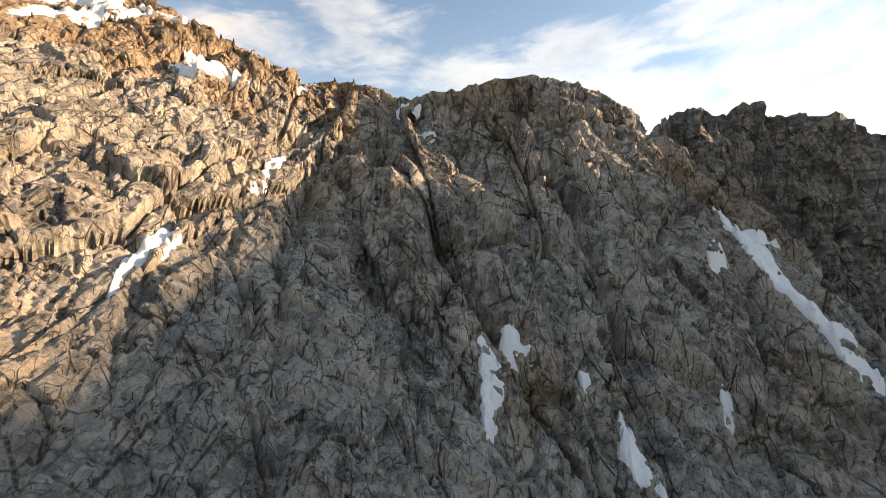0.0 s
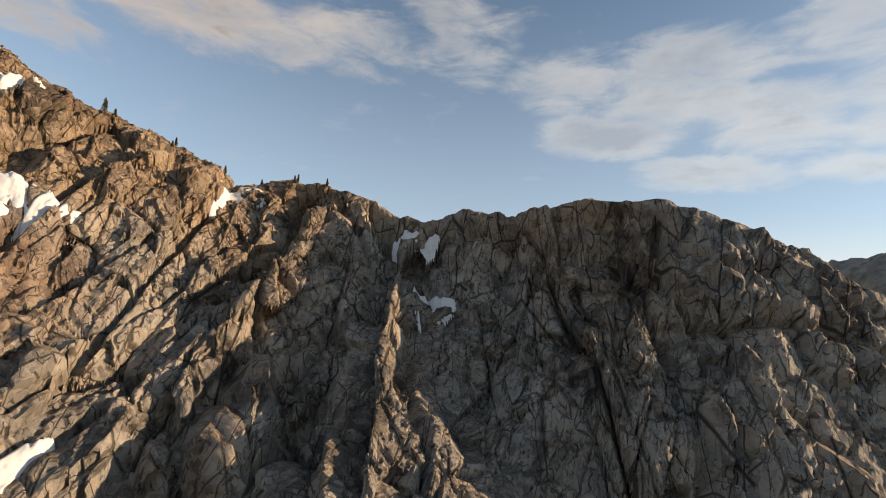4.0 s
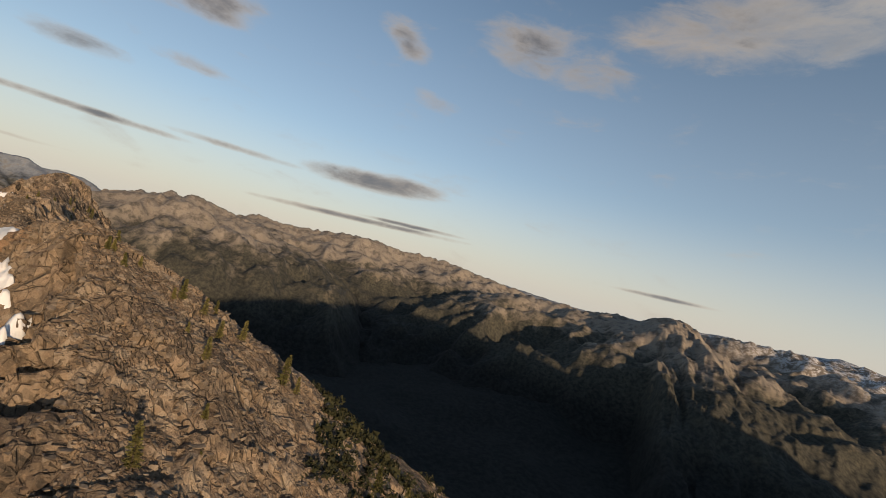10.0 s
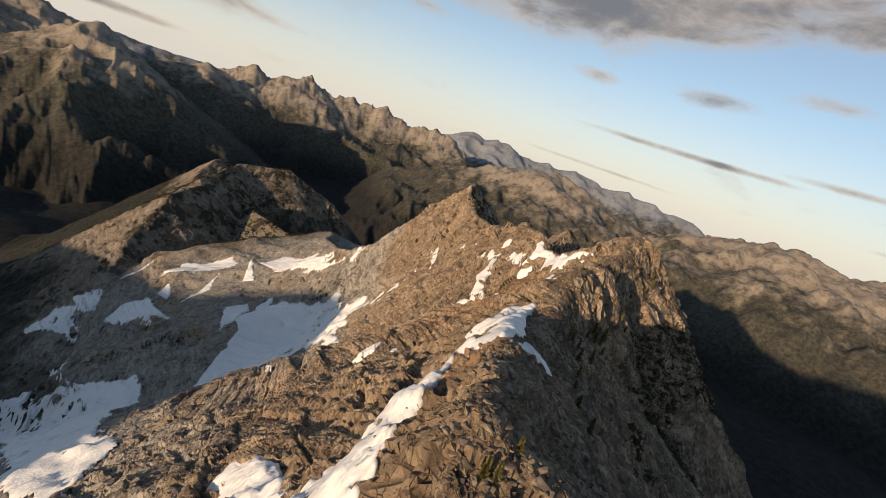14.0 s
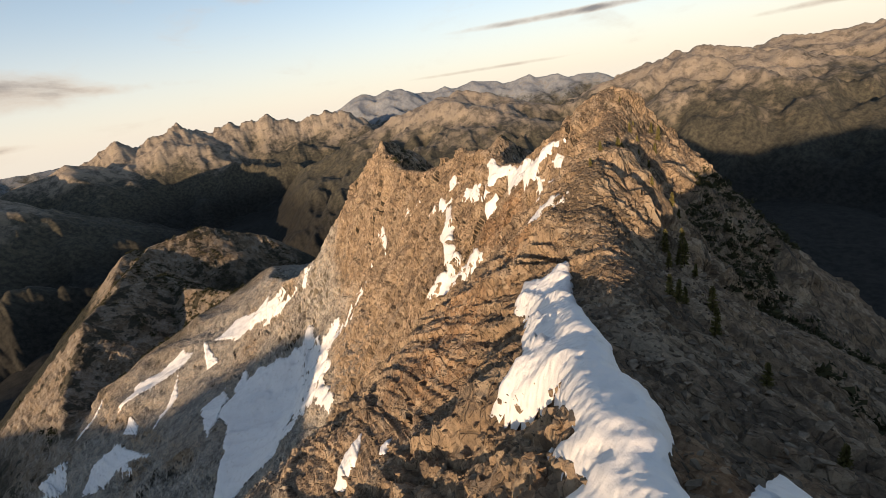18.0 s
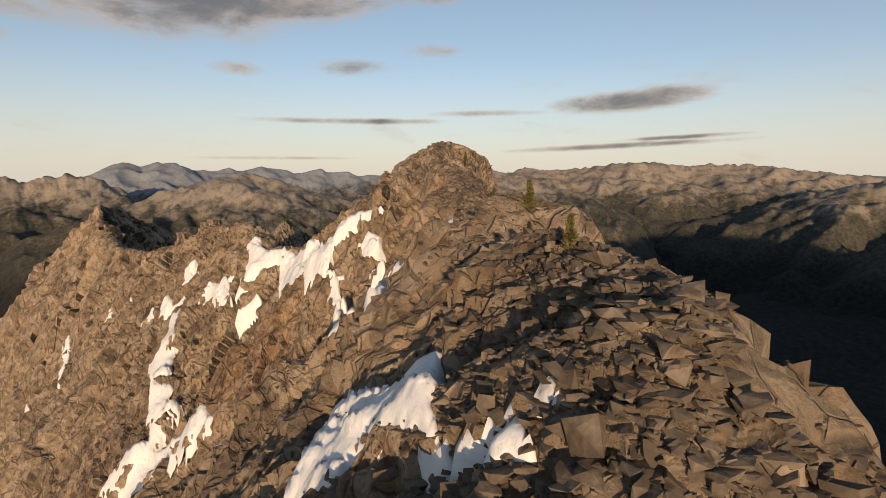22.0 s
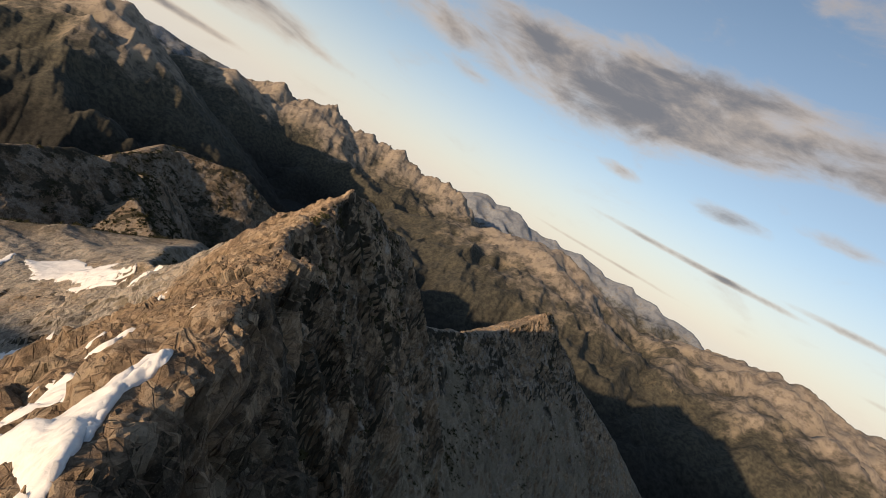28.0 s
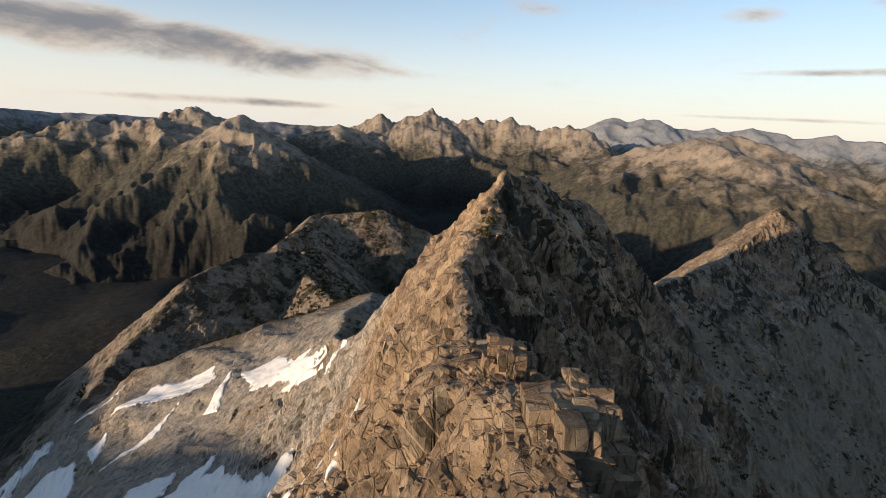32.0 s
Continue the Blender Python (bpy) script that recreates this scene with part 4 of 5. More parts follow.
build_range(SNOWY, 0.42, 16, "snow-streaked row of rocky peaks", 400, cells=(640, 130), teeth=26.0)
build_range(NEAR_SNOWY, 0.42, 14, "dark rocky ridge streaked with old snow", 460, reach=(1200, 600), teeth=22.0)
# always out of view; added so that its shadow covers the valley
UNSEEN_EAST_RIDGE = [(-23, 1900, 4), (-27, 1850, 5.2), (-36, 1450, 5), (-47, 1150, 4.5), (-62, 1150, 3)]
build_range(UNSEEN_EAST_RIDGE, 0.6, 12, "unseen wooded mountainside added to shade the deep valley", 490, reach=(500, 500), cells=(260, 80))
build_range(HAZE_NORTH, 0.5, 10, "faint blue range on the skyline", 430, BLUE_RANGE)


# ---------------------------------------------------------------- snow
def snow_patch(label, thick, ragged, *outline):
    """A bank of old snow inside an outline of x, y in plan."""
    pts = np.array(outline, float).reshape(-1, 2)
    span = pts.max(0) - pts.min(0)
    step = float(np.clip(max(span) / 90, 0.16, 0.8))
    xs = np.arange(pts[:, 0].min() - 2.5, pts[:, 0].max() + 2.5, step)
    ys = np.arange(pts[:, 1].min() - 2.5, pts[:, 1].max() + 2.5, step)
    X, Y = np.meshgrid(xs, ys)
    k = int(abs(pts[0, 0] * 7 + pts[0, 1] * 3))
    far, inside = np.full(X.shape, 99.0), np.zeros(X.shape, bool)
    for (ax, ay), (bx, by) in zip(pts, np.roll(pts, -1, 0)):
        ux, uy = bx - ax, by - ay
        t = np.clip(((X - ax) * ux + (Y - ay) * uy) / max(ux * ux + uy * uy, 1e-6), 0, 1)
        far = np.minimum(far, np.hypot(X - ax - t * ux, Y - ay - t * uy))
        if ay != by:
            inside ^= ((Y < ay) != (Y < by)) & (X < ax + (Y - ay) / uy * ux)
    m = np.where(inside, far, -far) + ragged * (fractal(X + 0.5 * Y, Y * 0.8, 4.0 + 3.0 * ragged, 5, k) + 0.5 * fractal(X, Y, 1.3, 3, k + 5))
    G = ground_z(X.ravel(), Y.ravel(), 2).reshape(X.shape)
    h = max(int(1.3 / step), 1)
    S = G
    for _ in range(2):
        S = np.pad(S, h, mode="edge")
        S = sum(S[i:i + G.shape[0]] for i in range(2 * h + 1)) / (2 * h + 1)
        S = sum(S[:, i:i + G.shape[1]] for i in range(2 * h + 1)) / (2 * h + 1)
    S = 0.25 * S + 0.75 * np.maximum(S, G)
    rise = np.clip(m / 1.1, -1, 1)
    Z = S + np.where(rise > 0, thick * np.abs(rise) ** 0.6 + 0.1, 0.1 + rise * 4.0) + 0.07 * fractal(X, Y, 1.6, 2, 5)
    keep = m > -0.55
    cell = keep[:-1, :-1] & keep[1:, :-1] & keep[:-1, 1:] & keep[1:, 1:]
    if cell.sum() < 2:
        return
    n = X.shape[1]
    r, c = np.nonzero(cell)
    a = r * n + c
    faces = np.stack([a, a + 1, a + n + 1, a + n], 1)
    used, inverse = np.unique(faces, return_inverse=True)
    v = np.stack([X.ravel(), Y.ravel(), Z.ravel()], 1)[used]
    tagged(mesh_object("snow_patch", v, inverse.reshape(-1, 4), SNOW, True), label, "snow", "snow patches")


CLIFF = "small patch of old white snow caught on the grey cliff"
RIDGE = "sun-cupped bank of white snow lying along the rocky crest"
SADDLE = "white snow bank filling the saddle below the summit"
FACE = "narrow snow patch in a gully of the brown face"
BOWL = "wind-smoothed snow field in the rocky bowl below the peak"
snow_patch(CLIFF, 0.76, 0.1, -45.8, 49.1, -48.1, 53.1, -47.7, 55.9, -47.8, 60.2, -45.7, 60.6, -45.8, 58.8, -46.4, 55.4, -45.8, 51.5)
snow_patch(CLIFF, 1.23, 0.1, -5.4, 80.1, -2.1, 83.5, -1.5, 84, 0.5, 83.2, 3.5, 81.7, 4.7, 81, 2, 82.6, -0.5, 81.8, -2.2, 76.5, -3.3, 74.5, -5.3, 71, -5.6, 74.4)
snow_patch(CLIFF, 1.41, 0.1, 14.7, 80.9, 17, 82.7, 18.6, 80.5, 20.2, 76.4, 17.8, 76.6, 15.8, 77.3, 14.6, 79)
snow_patch(CLIFF, 1.8, 0.1, 56.1, 130.7, 58.3, 130, 60.4, 128.5, 69.8, 130.5, 63.1, 124.4, 61.8, 125.8, 64.6, 121.2, 65.4, 116.7, 66.3, 110.3, 74.4, 110.2, 70.9, 106.2, 64.5, 104.3, 63.2, 110.3, 61.9, 115.3, 59, 118.1, 57, 120.2)
snow_patch(CLIFF, 0.56, 0.1, 46.2, 114.2, 49.2, 116.2, 53.3, 120.7, 49.3, 114.7, 46.1, 113.6)
snow_patch(CLIFF, 0.44, 0.08, 11, 85, 12.7, 85.1, 12.4, 84.9, 11.1, 83.8)
snow_patch(CLIFF, 0.47, 0.08, 36.9, 94.8, 38, 95.1, 38.2, 95, 35.3, 91.5)
snow_patch(CLIFF, 1.41, 0.1, -73.1, 93.6, -70.7, 95.8, -72.5, 98.6, -65.3, 95.8, -64.6, 98.2, -63.2, 99.2, -61.4, 100.2, -59.4, 102, -62.7, 99.5, -62.9, 93.5, -64.4, 91.3)
snow_patch(CLIFF, 0.73, 0.1, -45.3, 83.6, -46.9, 86.8, -47.1, 90.6, -48, 91.8, -47.9, 95.4, -46.8, 97, -46.8, 95.4, -44.7, 89.7, -46.2, 88.2, -45.1, 85)
snow_patch(CLIFF, 0.25, 0.08, -45.7, 79.5, -45.7, 80.1, -45.3, 81.1, -45.6, 80.7)
snow_patch(RIDGE, 0.45, 0.12, -54, 120.7, -54.7, 121.9, -55.6, 124.2, -54.2, 126.9, -50.3, 128.1, -53.2, 126, -55.1, 125.1, -53.5, 122.2)
snow_patch(CLIFF, 0.34, 0.08, -28.4, 134.9, -27.3, 135.4, -23.2, 135.7, -22, 136.3, -21.5, 136.3, -23, 135.5, -26.2, 135.2)
snow_patch(CLIFF, 0.32, 0.08, -23.3, 132.3, -20.7, 132.8, -17.2, 132.9, -18.1, 132.4, -20, 132, -22, 133.2)
snow_patch(CLIFF, 0.51, 0.09, -23.3, 128.1, -23.2, 131.1, -21.1, 128.4, -22.8, 129.2)
snow_patch(RIDGE, 0.77, 0.25, -72.3, 97.8, -72.3, 99.1, -72.1, 101.3, -66.4, 100.9, -63.3, 102, -63.5, 101, -60.8, 103.1, -59.9, 105.5, -59.9, 104.1, -60.8, 100.5, -63.9, 99.5, -63.7, 98.9)
snow_patch(RIDGE, 0.69, 0.25, -95.9, 97.9, -92.9, 99.9, -88.4, 103.6, -83.6, 104, -80.9, 105.6, -74.2, 107.7, -77.1, 105.8, -77.2, 103.8, -91.5, 101.4, -91.8, 99, -91.2, 96.4, -93.1, 93.2, -98, 92.6, -95.4, 96.2)
snow_patch(RIDGE, 1.0, 0.25, -120.5, 80, -95.6, 97.7, -94.3, 97.7, -92.1, 98.1, -87.8, 100.4, -83.3, 104.6, -83, 104.8, -83.1, 102, -88.2, 97.5, -88, 95.5, -92, 85.8, -93.1, 76.9, -95.9, 75.2, -95.7, 78.5, -96.9, 83.2, -93.1, 92.8, -91.5, 96.4, -101.7, 88.3, -105.8, 85.7)
snow_patch(RIDGE, 1.0, 0.25, -150.9, 69.5, -141.9, 73.8, -133.4, 80, -129.9, 81.9, -129.4, 83.4, -125.7, 85.5, -122.4, 86.3, -120.7, 87.5, -119, 87.9, -117.6, 87.8, -120.7, 78.7, -121.5, 81.6, -121.9, 82.9, -124.7, 79.6, -124.2, 81.5, -129.8, 77.8, -130.9, 73.9, -131.6, 70.9, -131.8, 71.5, -135.1, 72.4, -144.4, 67.3, -146.5, 64.5, -150.9, 63.7, -149.7, 66.8)
snow_patch(RIDGE, 0.58, 0.2, -118.3, 89.3, -121.3, 88.5, -123.2, 88.8, -128.1, 89.3, -125, 91.8)
snow_patch(FACE, 0.7, 0.34, -132.4, 42.8, -135.8, 41.9, -137.7, 44.3, -134.7, 46.4, -132.6, 45.1)
snow_patch(FACE, 0.43, 0.11, -134.4, 51.5, -135.7, 50.5, -137.1, 51.3, -134.7, 52.4)
snow_patch(FACE, 0.45, 0.12, -124.8, 20.1, -129.1, 11.2, -129.1, 13.7, -125, 22.6)
snow_patch(FACE, 0.49, 0.14, -209, 40, -209.1, 42.7, -208.1, 43.5, -206.8, 42.4)
snow_patch(FACE, 0.55, 0.18, -206.9, 36.7, -207, 38, -200.5, 41.1, -183.1, 51, -178, 54.5, -200.7, 45.6, -174.7, 56.7, -176.7, 55, -182.8, 50.7, -182.8, 48.8, -200.1, 40.5)
snow_patch(FACE, 0.4, 0.09, -228.1, -2.4, -230.4, -1.7, -230.5, 2.2, -226.3, 6.7, -230.6, -0.8)
snow_patch(FACE, 0.37, 0.08, -223.2, 11.1, -224.6, 13.2, -223.9, 14.1, -223.2, 12.2)
snow_patch(FACE, 0.7, 0.6, -234.1, -24.5, -235.9, -19.3, -238.8, -19.6, -234.2, -14.7, -234.9, -12.3, -229.6, -9.1, -221.2, -2.2, -217.1, 0.1, -216.1, -2.2, -214.9, 2.4, -212.2, 3, -213.4, 6.3, -210.9, 5, -208.8, 4, -210.6, 6.3, -199.9, 23.6, -198.3, 23.9, -205.2, -4.6, -207.7, -2.3, -209.2, 2.3, -213.4, -1.4, -214.7, -1.6, -220.1, -7.8, -222.4, -6.6, -231.7, -13.3, -233, -19)
snow_patch(FACE, 0.7, 0.29, -238.8, -56.1, -259.7, -81.9, -255, -71.8, -241.1, -56.2)
snow_patch(RIDGE, 0.89, 0.25, -166.3, 55.6, -168.7, 55.2, -171.5, 54.6, -171.6, 55.5, -169.5, 57.8, -168.5, 59.1, -168.3, 60.2, -167.8, 61.1, -164.8, 61.7, -164.3, 61.6, -163, 62.3, -163.9, 61.4, -164.6, 60.3, -165.3, 59.1, -164.9, 58.5, -164.7, 58.2)
snow_patch(RIDGE, 0.28, 0.08, -162.8, 62.7, -162.5, 63.6, -162.4, 64.2, -162.6, 64.9, -162, 65, -162.2, 64.6, -162.3, 64.1, -162.4, 63.7, -162.6, 63.4)
snow_patch(RIDGE, 0.34, 0.08, -162.1, 63.5, -162.3, 64.1, -161.5, 64.4, -161.7, 63.9, -161.5, 63.6)
snow_patch(RIDGE, 0.52, 0.16, -197.8, 48.3, -198.2, 49.5, -194.5, 51.8, -191.3, 53.2, -191, 53.8, -190.3, 53.9, -196.7, 48)
snow_patch(RIDGE, 0.48, 0.14, -189.5, 54.5, -190.7, 55.2, -190, 56.2, -190, 56.7, -189.2, 56.7, -188.9, 56.2, -188.3, 56.1)
snow_patch(FACE, 0.57, 0.19, -208.5, 40.3, -209.8, 41.1, -208.8, 43.2, -207.8, 43.4, -206.8, 42.5, -208.3, 40.7)
snow_patch(FACE, 0.37, 0.08, -207.4, 36.2, -207, 37.4, -207.1, 39.2, -206.8, 38.2, -205.9, 37.5, -200.8, 41.5, -205.3, 37.3)
snow_patch(FACE, 0.39, 0.08, -205.6, 42.9, -199.3, 46.9, -199.3, 47.9, -198.5, 46.9, -197.6, 46.3, -200.2, 45.4)
snow_patch(SADDLE, 1.1, 0.25, -233.4, 6.3, -231.7, 8.9, -229.6, 13.1, -227.1, 20, -224.5, 25.8, -213, 37.1, -212, 40, -211.4, 42.3, -211.3, 41.1, -211, 39.1, -210, 37.4, -209.2, 36.4, -207.3, 36, -209, 32.1, -223.5, 18, -225.9, 17.5, -227.2, 16.1, -226.5, 13.5, -224.2, 9.4, -223.8, 9.2, -229.1, 8.2, -226.2, 9.9)
snow_patch(FACE, 0.7, 0.27, -229.8, -2.6, -231.7, -1.5, -229.4, 3.2, -223.1, 9, -228.6, -1.5)
snow_patch(FACE, 0.46, 0.13, -221.5, 10.1, -223.3, 10.1, -223.6, 12.1, -223, 11.9)
snow_patch(BOWL, 0.6, 4.0, -249.3, -147.7, -241.3, -125.9, -212.9, -78.3, -197.9, -57.7, -190.6, -45.6, -186.2, -44.3, -189.4, -91.6, -176.7, -110.1, -158.6, -123.2, -169.5, -135.8, -192.4, -160.4, -190.3, -170.8, -212.5, -182.8, -225.4, -180.8, -233.4, -156.1, -242.6, -148.1)
snow_patch(BOWL, 0.6, 4.0, -179.8, -165, -191.4, -189, -213.3, -200.4, -201.8, -182.3)
snow_patch(BOWL, 0.6, 1.45, -142.9, -296.5, -162.2, -309.8, -167, -310.2, -152, -298.2)
snow_patch(BOWL, 0.6, 4.0, -88.6, -299.2, -108.7, -303.3, -114.5, -274.8, -117.6, -260, -102.7, -280.3)
snow_patch(BOWL, 0.6, 2.9, -115.4, -311.2, -125.5, -302, -125.7, -264, -116, -292.7)
snow_patch(BOWL, 0.6, 2.29, -171, -225.7, -202, -252.9, -190.9, -233.9)
snow_patch(BOWL, 0.6, 4.0, -233.6, -253.1, -253, -255.1, -260.4, -218.1, -271, -204.4, -260.6, -202.1, -249, -218.3, -236, -233.4)
snow_patch(BOWL, 0.6, 2.82, -263.2, -171.2, -272.2, -174.1, -273.6, -169.9, -263.7, -161.4)
snow_patch(BOWL, 0.6, 4.0, -165.1, -273.6, -183.2, -289.5, -208.1, -280.5, -217.8, -278.3, -220.7, -263.2, -199.7, -258.1)
snow_patch(BOWL, 0.6, 1.45, -146, -220.1, -155.5, -236.9, -150.1, -212.1)
snow_patch(BOWL, 0.6, 4.0, -78.2, -247.2, -94.9, -241.8, -109.5, -179.3, -134.9, -159.3, -135.9, -143.8, -112.9, -85.7, -96.2, -16.1, -96.2, 13.9, -90.8, 18.4, -84.9, 40.7, -77.8, 11)
snow_patch(BOWL, 0.6, 4.0, -92.8, -300.3, -105.9, -315, -117.8, -294.8, -121.7, -308.2, -132.7, -293.5, -126.9, -280.1, -116.1, -288.3, -117.6, -268.7)
snow_patch(BOWL, 0.54, 0.8, -101.4, -259.8, -108.9, -220.9, -106.2, -218.9, -109.4, -182.3, -103.6, -232.1)
snow_patch(BOWL, 0.6, 4.0, -129.1, -248.2, -137.8, -254.6, -156, -249.8, -158.5, -239, -159.4, -201.8, -145, -232.2)
snow_patch(BOWL, 0.6, 2.14, -159.7, -250.6, -167.4, -255.5, -167.1, -243.4, -164.6, -239.1)
snow_patch(BOWL, 0.6, 4.0, -236.6, -227, -241.4, -249, -253.3, -248.8, -265.3, -218.3, -260.1, -212.3, -271.7, -174, -266.6, -194.4, -250.5, -207.6, -255.2, -210.4)
snow_patch(BOWL, 0.6, 3.51, -195.5, -161.9, -202.8, -167.4, -209.9, -185.4, -221.4, -191.5, -213.7, -176, -207.8, -163, -198.3, -162.4)
snow_patch(BOWL, 0.6, 4.0, -185.4, -131.1, -191.6, -141.6, -201.6, -157.1, -210, -162.1, -221.8, -163.8, -227.1, -169.8, -232.4, -157.1, -239.4, -153.8, -234.3, -61.5, -226.3, -148, -229.9, -60.5)
snow_patch(BOWL, 0.6, 1.73, -214.5, -233.1, -228.3, -260.5, -220.4, -228.9)
snow_patch(BOWL, 0.29, 0.8, -184.2, -260, -196.7, -290.2, -192.4, -279)
snow_patch(FACE, 0.41, 0.1, -239.1, -16.3, -240, -14.5, -238.8, -9.3, -238.1, -9.2)
snow_patch(FACE, 0.4, 0.09, -240.1, -14.9, -241.1, -16.8, -241.6, -14.1, -240.6, -14.2)
snow_patch(SADDLE, 0.8, 0.25, -233.6, 7.1, -232.9, 9, -230.7, 10.6, -229.8, 12.9, -229.2, 14.7, -226, 11, -226.9, 10.2, -229.1, 8, -230.5, 9.1, -232.2, 6.2)
snow_patch(SADDLE, 0.27, 0.08, -228.1, -1.4, -229.4, 5.3, -229.2, 3.1)
snow_patch(FACE, 0.33, 0.08, -241.6, -35.5, -244.3, -45.5, -245.5, -44.5, -245.2, -43.6, -243.5, -42.5, -241.7, -33.6)

# ---------------------------------------------------------------- stones
def rock_mesh(seed, stretch):
    rnd = random.Random(seed)
    bm = bmesh.new()
    for _ in range(11):
        v = Vector((rnd.uniform(-1, 1), rnd.uniform(-1, 1), rnd.uniform(-1, 1)))
        m = max(abs(c) for c in v)
        bm.verts.new([c / m * rnd.uniform(0.8, 1.0) * s * 0.5 for c, s in zip(v, stretch)])
    bmesh.ops.convex_hull(bm, input=bm.verts)
    bmesh.ops.delete(bm, geom=[v for v in bm.verts if not v.link_faces], context="VERTS")
    bmesh.ops.triangulate(bm, faces=bm.faces)
    me = bpy.data.meshes.new("boulder")
    bm.to_mesh(me)
    bm.free()
    me.materials.append(STONE)
    return me


ROCKS = [rock_mesh(300 + i, s) for i, s in enumerate([(1.3, 0.9, 0.7), (1.0, 1.1, 0.55), (1.5, 0.8, 0.5), (0.9, 0.8, 0.9), (1.2, 1.2, 0.45), (1.0, 0.7, 0.6), (1.6, 1.0, 0.6), (0.8, 0.9, 0.5)])]


def slope(x, y):
    z = ground_base(x, y)
    return np.hypot(ground_base(x + 2, y) - z, ground_base(x, y + 2) - z) / 2


def crest_point(rnd, lines, spread):
    """A place near a crest line: x, y."""
    line = rnd.choice(lines)
    i = rnd.randrange(len(line) - 1)
    t = rnd.random()
    a, b = line[i], line[i + 1]
    x, y = a[0] + (b[0] - a[0]) * t, a[1] + (b[1] - a[1]) * t
    return x + rnd.gauss(0, spread), y + rnd.gauss(0, spread)


def build_boulders():
    rnd = random.Random(5)
    places = [(rnd.gauss(-164.5, 3.4), rnd.gauss(68, 2.4), 0.22 + 0.75 * rnd.random() ** 3) for _ in range(165)]
    places += [(rnd.gauss(-191, 5.0), rnd.gauss(57.5, 2.0), 0.4 + 0.7 * rnd.random() ** 2) for _ in range(30)]
    places += [(*crest_point(rnd, [CREST_WALK[3:9]], 3.5), 0.25 + 0.5 * rnd.random() ** 2) for _ in range(40)]
    places += [(*crest_point(rnd, [CREST_WALK[8:], CREST_SADDLE[5:9]], 3.5), 0.3 + 0.6 * rnd.random() ** 2) for _ in range(70)]
    places += [(*crest_point(rnd, [CREST_STEP[6:], CREST_WALK[:3]], 4.0), 0.3 + 0.6 * rnd.random() ** 2) for _ in range(40)]
    bx, by = np.array([p[0] for p in places]), np.array([p[1] for p in places])
    (px, py, z), steep = ground_point(bx, by, 1), slope(bx, by)
    for x, y, (_, _, s), zz, st in zip(px, py, places, z, steep):
        if st > 1.15:
            continue
        ob = new("boulder", rnd.choice(ROCKS))
        ob.matrix_world = pose(x, y, zz + 0.10 * s, rnd.uniform(-25, 25), rnd.uniform(-25, 25), rnd.uniform(0, 360)) @ Matrix.Diagonal((s, s, s, 1))
        tagged(ob, "angular brown boulder lying on the broken crest" if s < 0.8 else "large angular brown block on the ridge crest", "boulder", "boulders on the crest")


def cut_block(seed):
    """A squared block of jointed rock with broken corners, one metre across."""
    rnd = random.Random(seed)
    bm = bmesh.new()
    for x in (-0.5, 0.5):
        for y in (-0.5, 0.5):
            for z in (-0.5, 0.5):
                c = Vector((x, y, z)) * rnd.uniform(0.84, 1.0)
                if rnd.random() < 0.45:
                    for axis in range(3):
                        v = c.copy()
                        v[axis] *= rnd.uniform(0.45, 0.8)
                        bm.verts.new(v)
                else:
                    bm.verts.new(c)
    bmesh.ops.convex_hull(bm, input=bm.verts)
    bmesh.ops.triangulate(bm, faces=bm.faces)
    me = bpy.data.meshes.new("block")
    bm.to_mesh(me)
    bm.free()
    me.materials.append(ROCK)
    return me


def build_outcrop(cx, cy, along, across, turn, courses, seed, label, coarse=1.0):
    """A tower of stacked blocks: an Empty with every block as a part."""
    rnd = random.Random(seed)
    cuts = [cut_block(seed * 10 + i) for i in range(5)]
    root = new("rock_outcrop")
    base = float(ground_z(np.array([cx]), np.array([cy]), 1)[0])
    a = radians(turn)
    root.matrix_world = pose(cx, cy, base)
    z = -3.4
    for c in range(courses):
        tall = rnd.uniform(0.7, 1.3) * coarse ** 0.5
        shrink = 1.25 - 0.75 * (c / courses)
        v = -across * shrink
        while v < across * shrink:
            deep = rnd.uniform(0.6, 1.3) * coarse
            u = -along * shrink * rnd.uniform(0.8, 1.05)
            while u < along * shrink:
                long = rnd.uniform(0.45, 1.3) * coarse
                if (u / (along * shrink)) ** 2 + (v / (across * shrink)) ** 2 < 1.15 and rnd.random() > 0.08:
                    ob = new("block", rnd.choice(cuts))
                    x, y = u + long / 2, v + deep / 2
                    m = pose(cx + x * math.cos(a) - y * math.sin(a), cy + x * math.sin(a) + y * math.cos(a), base + z + tall / 2 + rnd.uniform(-0.35, 0.25), rnd.uniform(-11, 11), rnd.uniform(-11, 11), turn + rnd.uniform(-16, 16))
                    ob.parent = root
                    ob.matrix_parent_inverse = root.matrix_world.inverted()
                    ob.matrix_world = m @ Matrix.Diagonal((long * 1.2, deep * 1.2, tall * 1.3, 1))
                u += long
            v += deep
        z += tall
    tagged(root, label, "rocks")


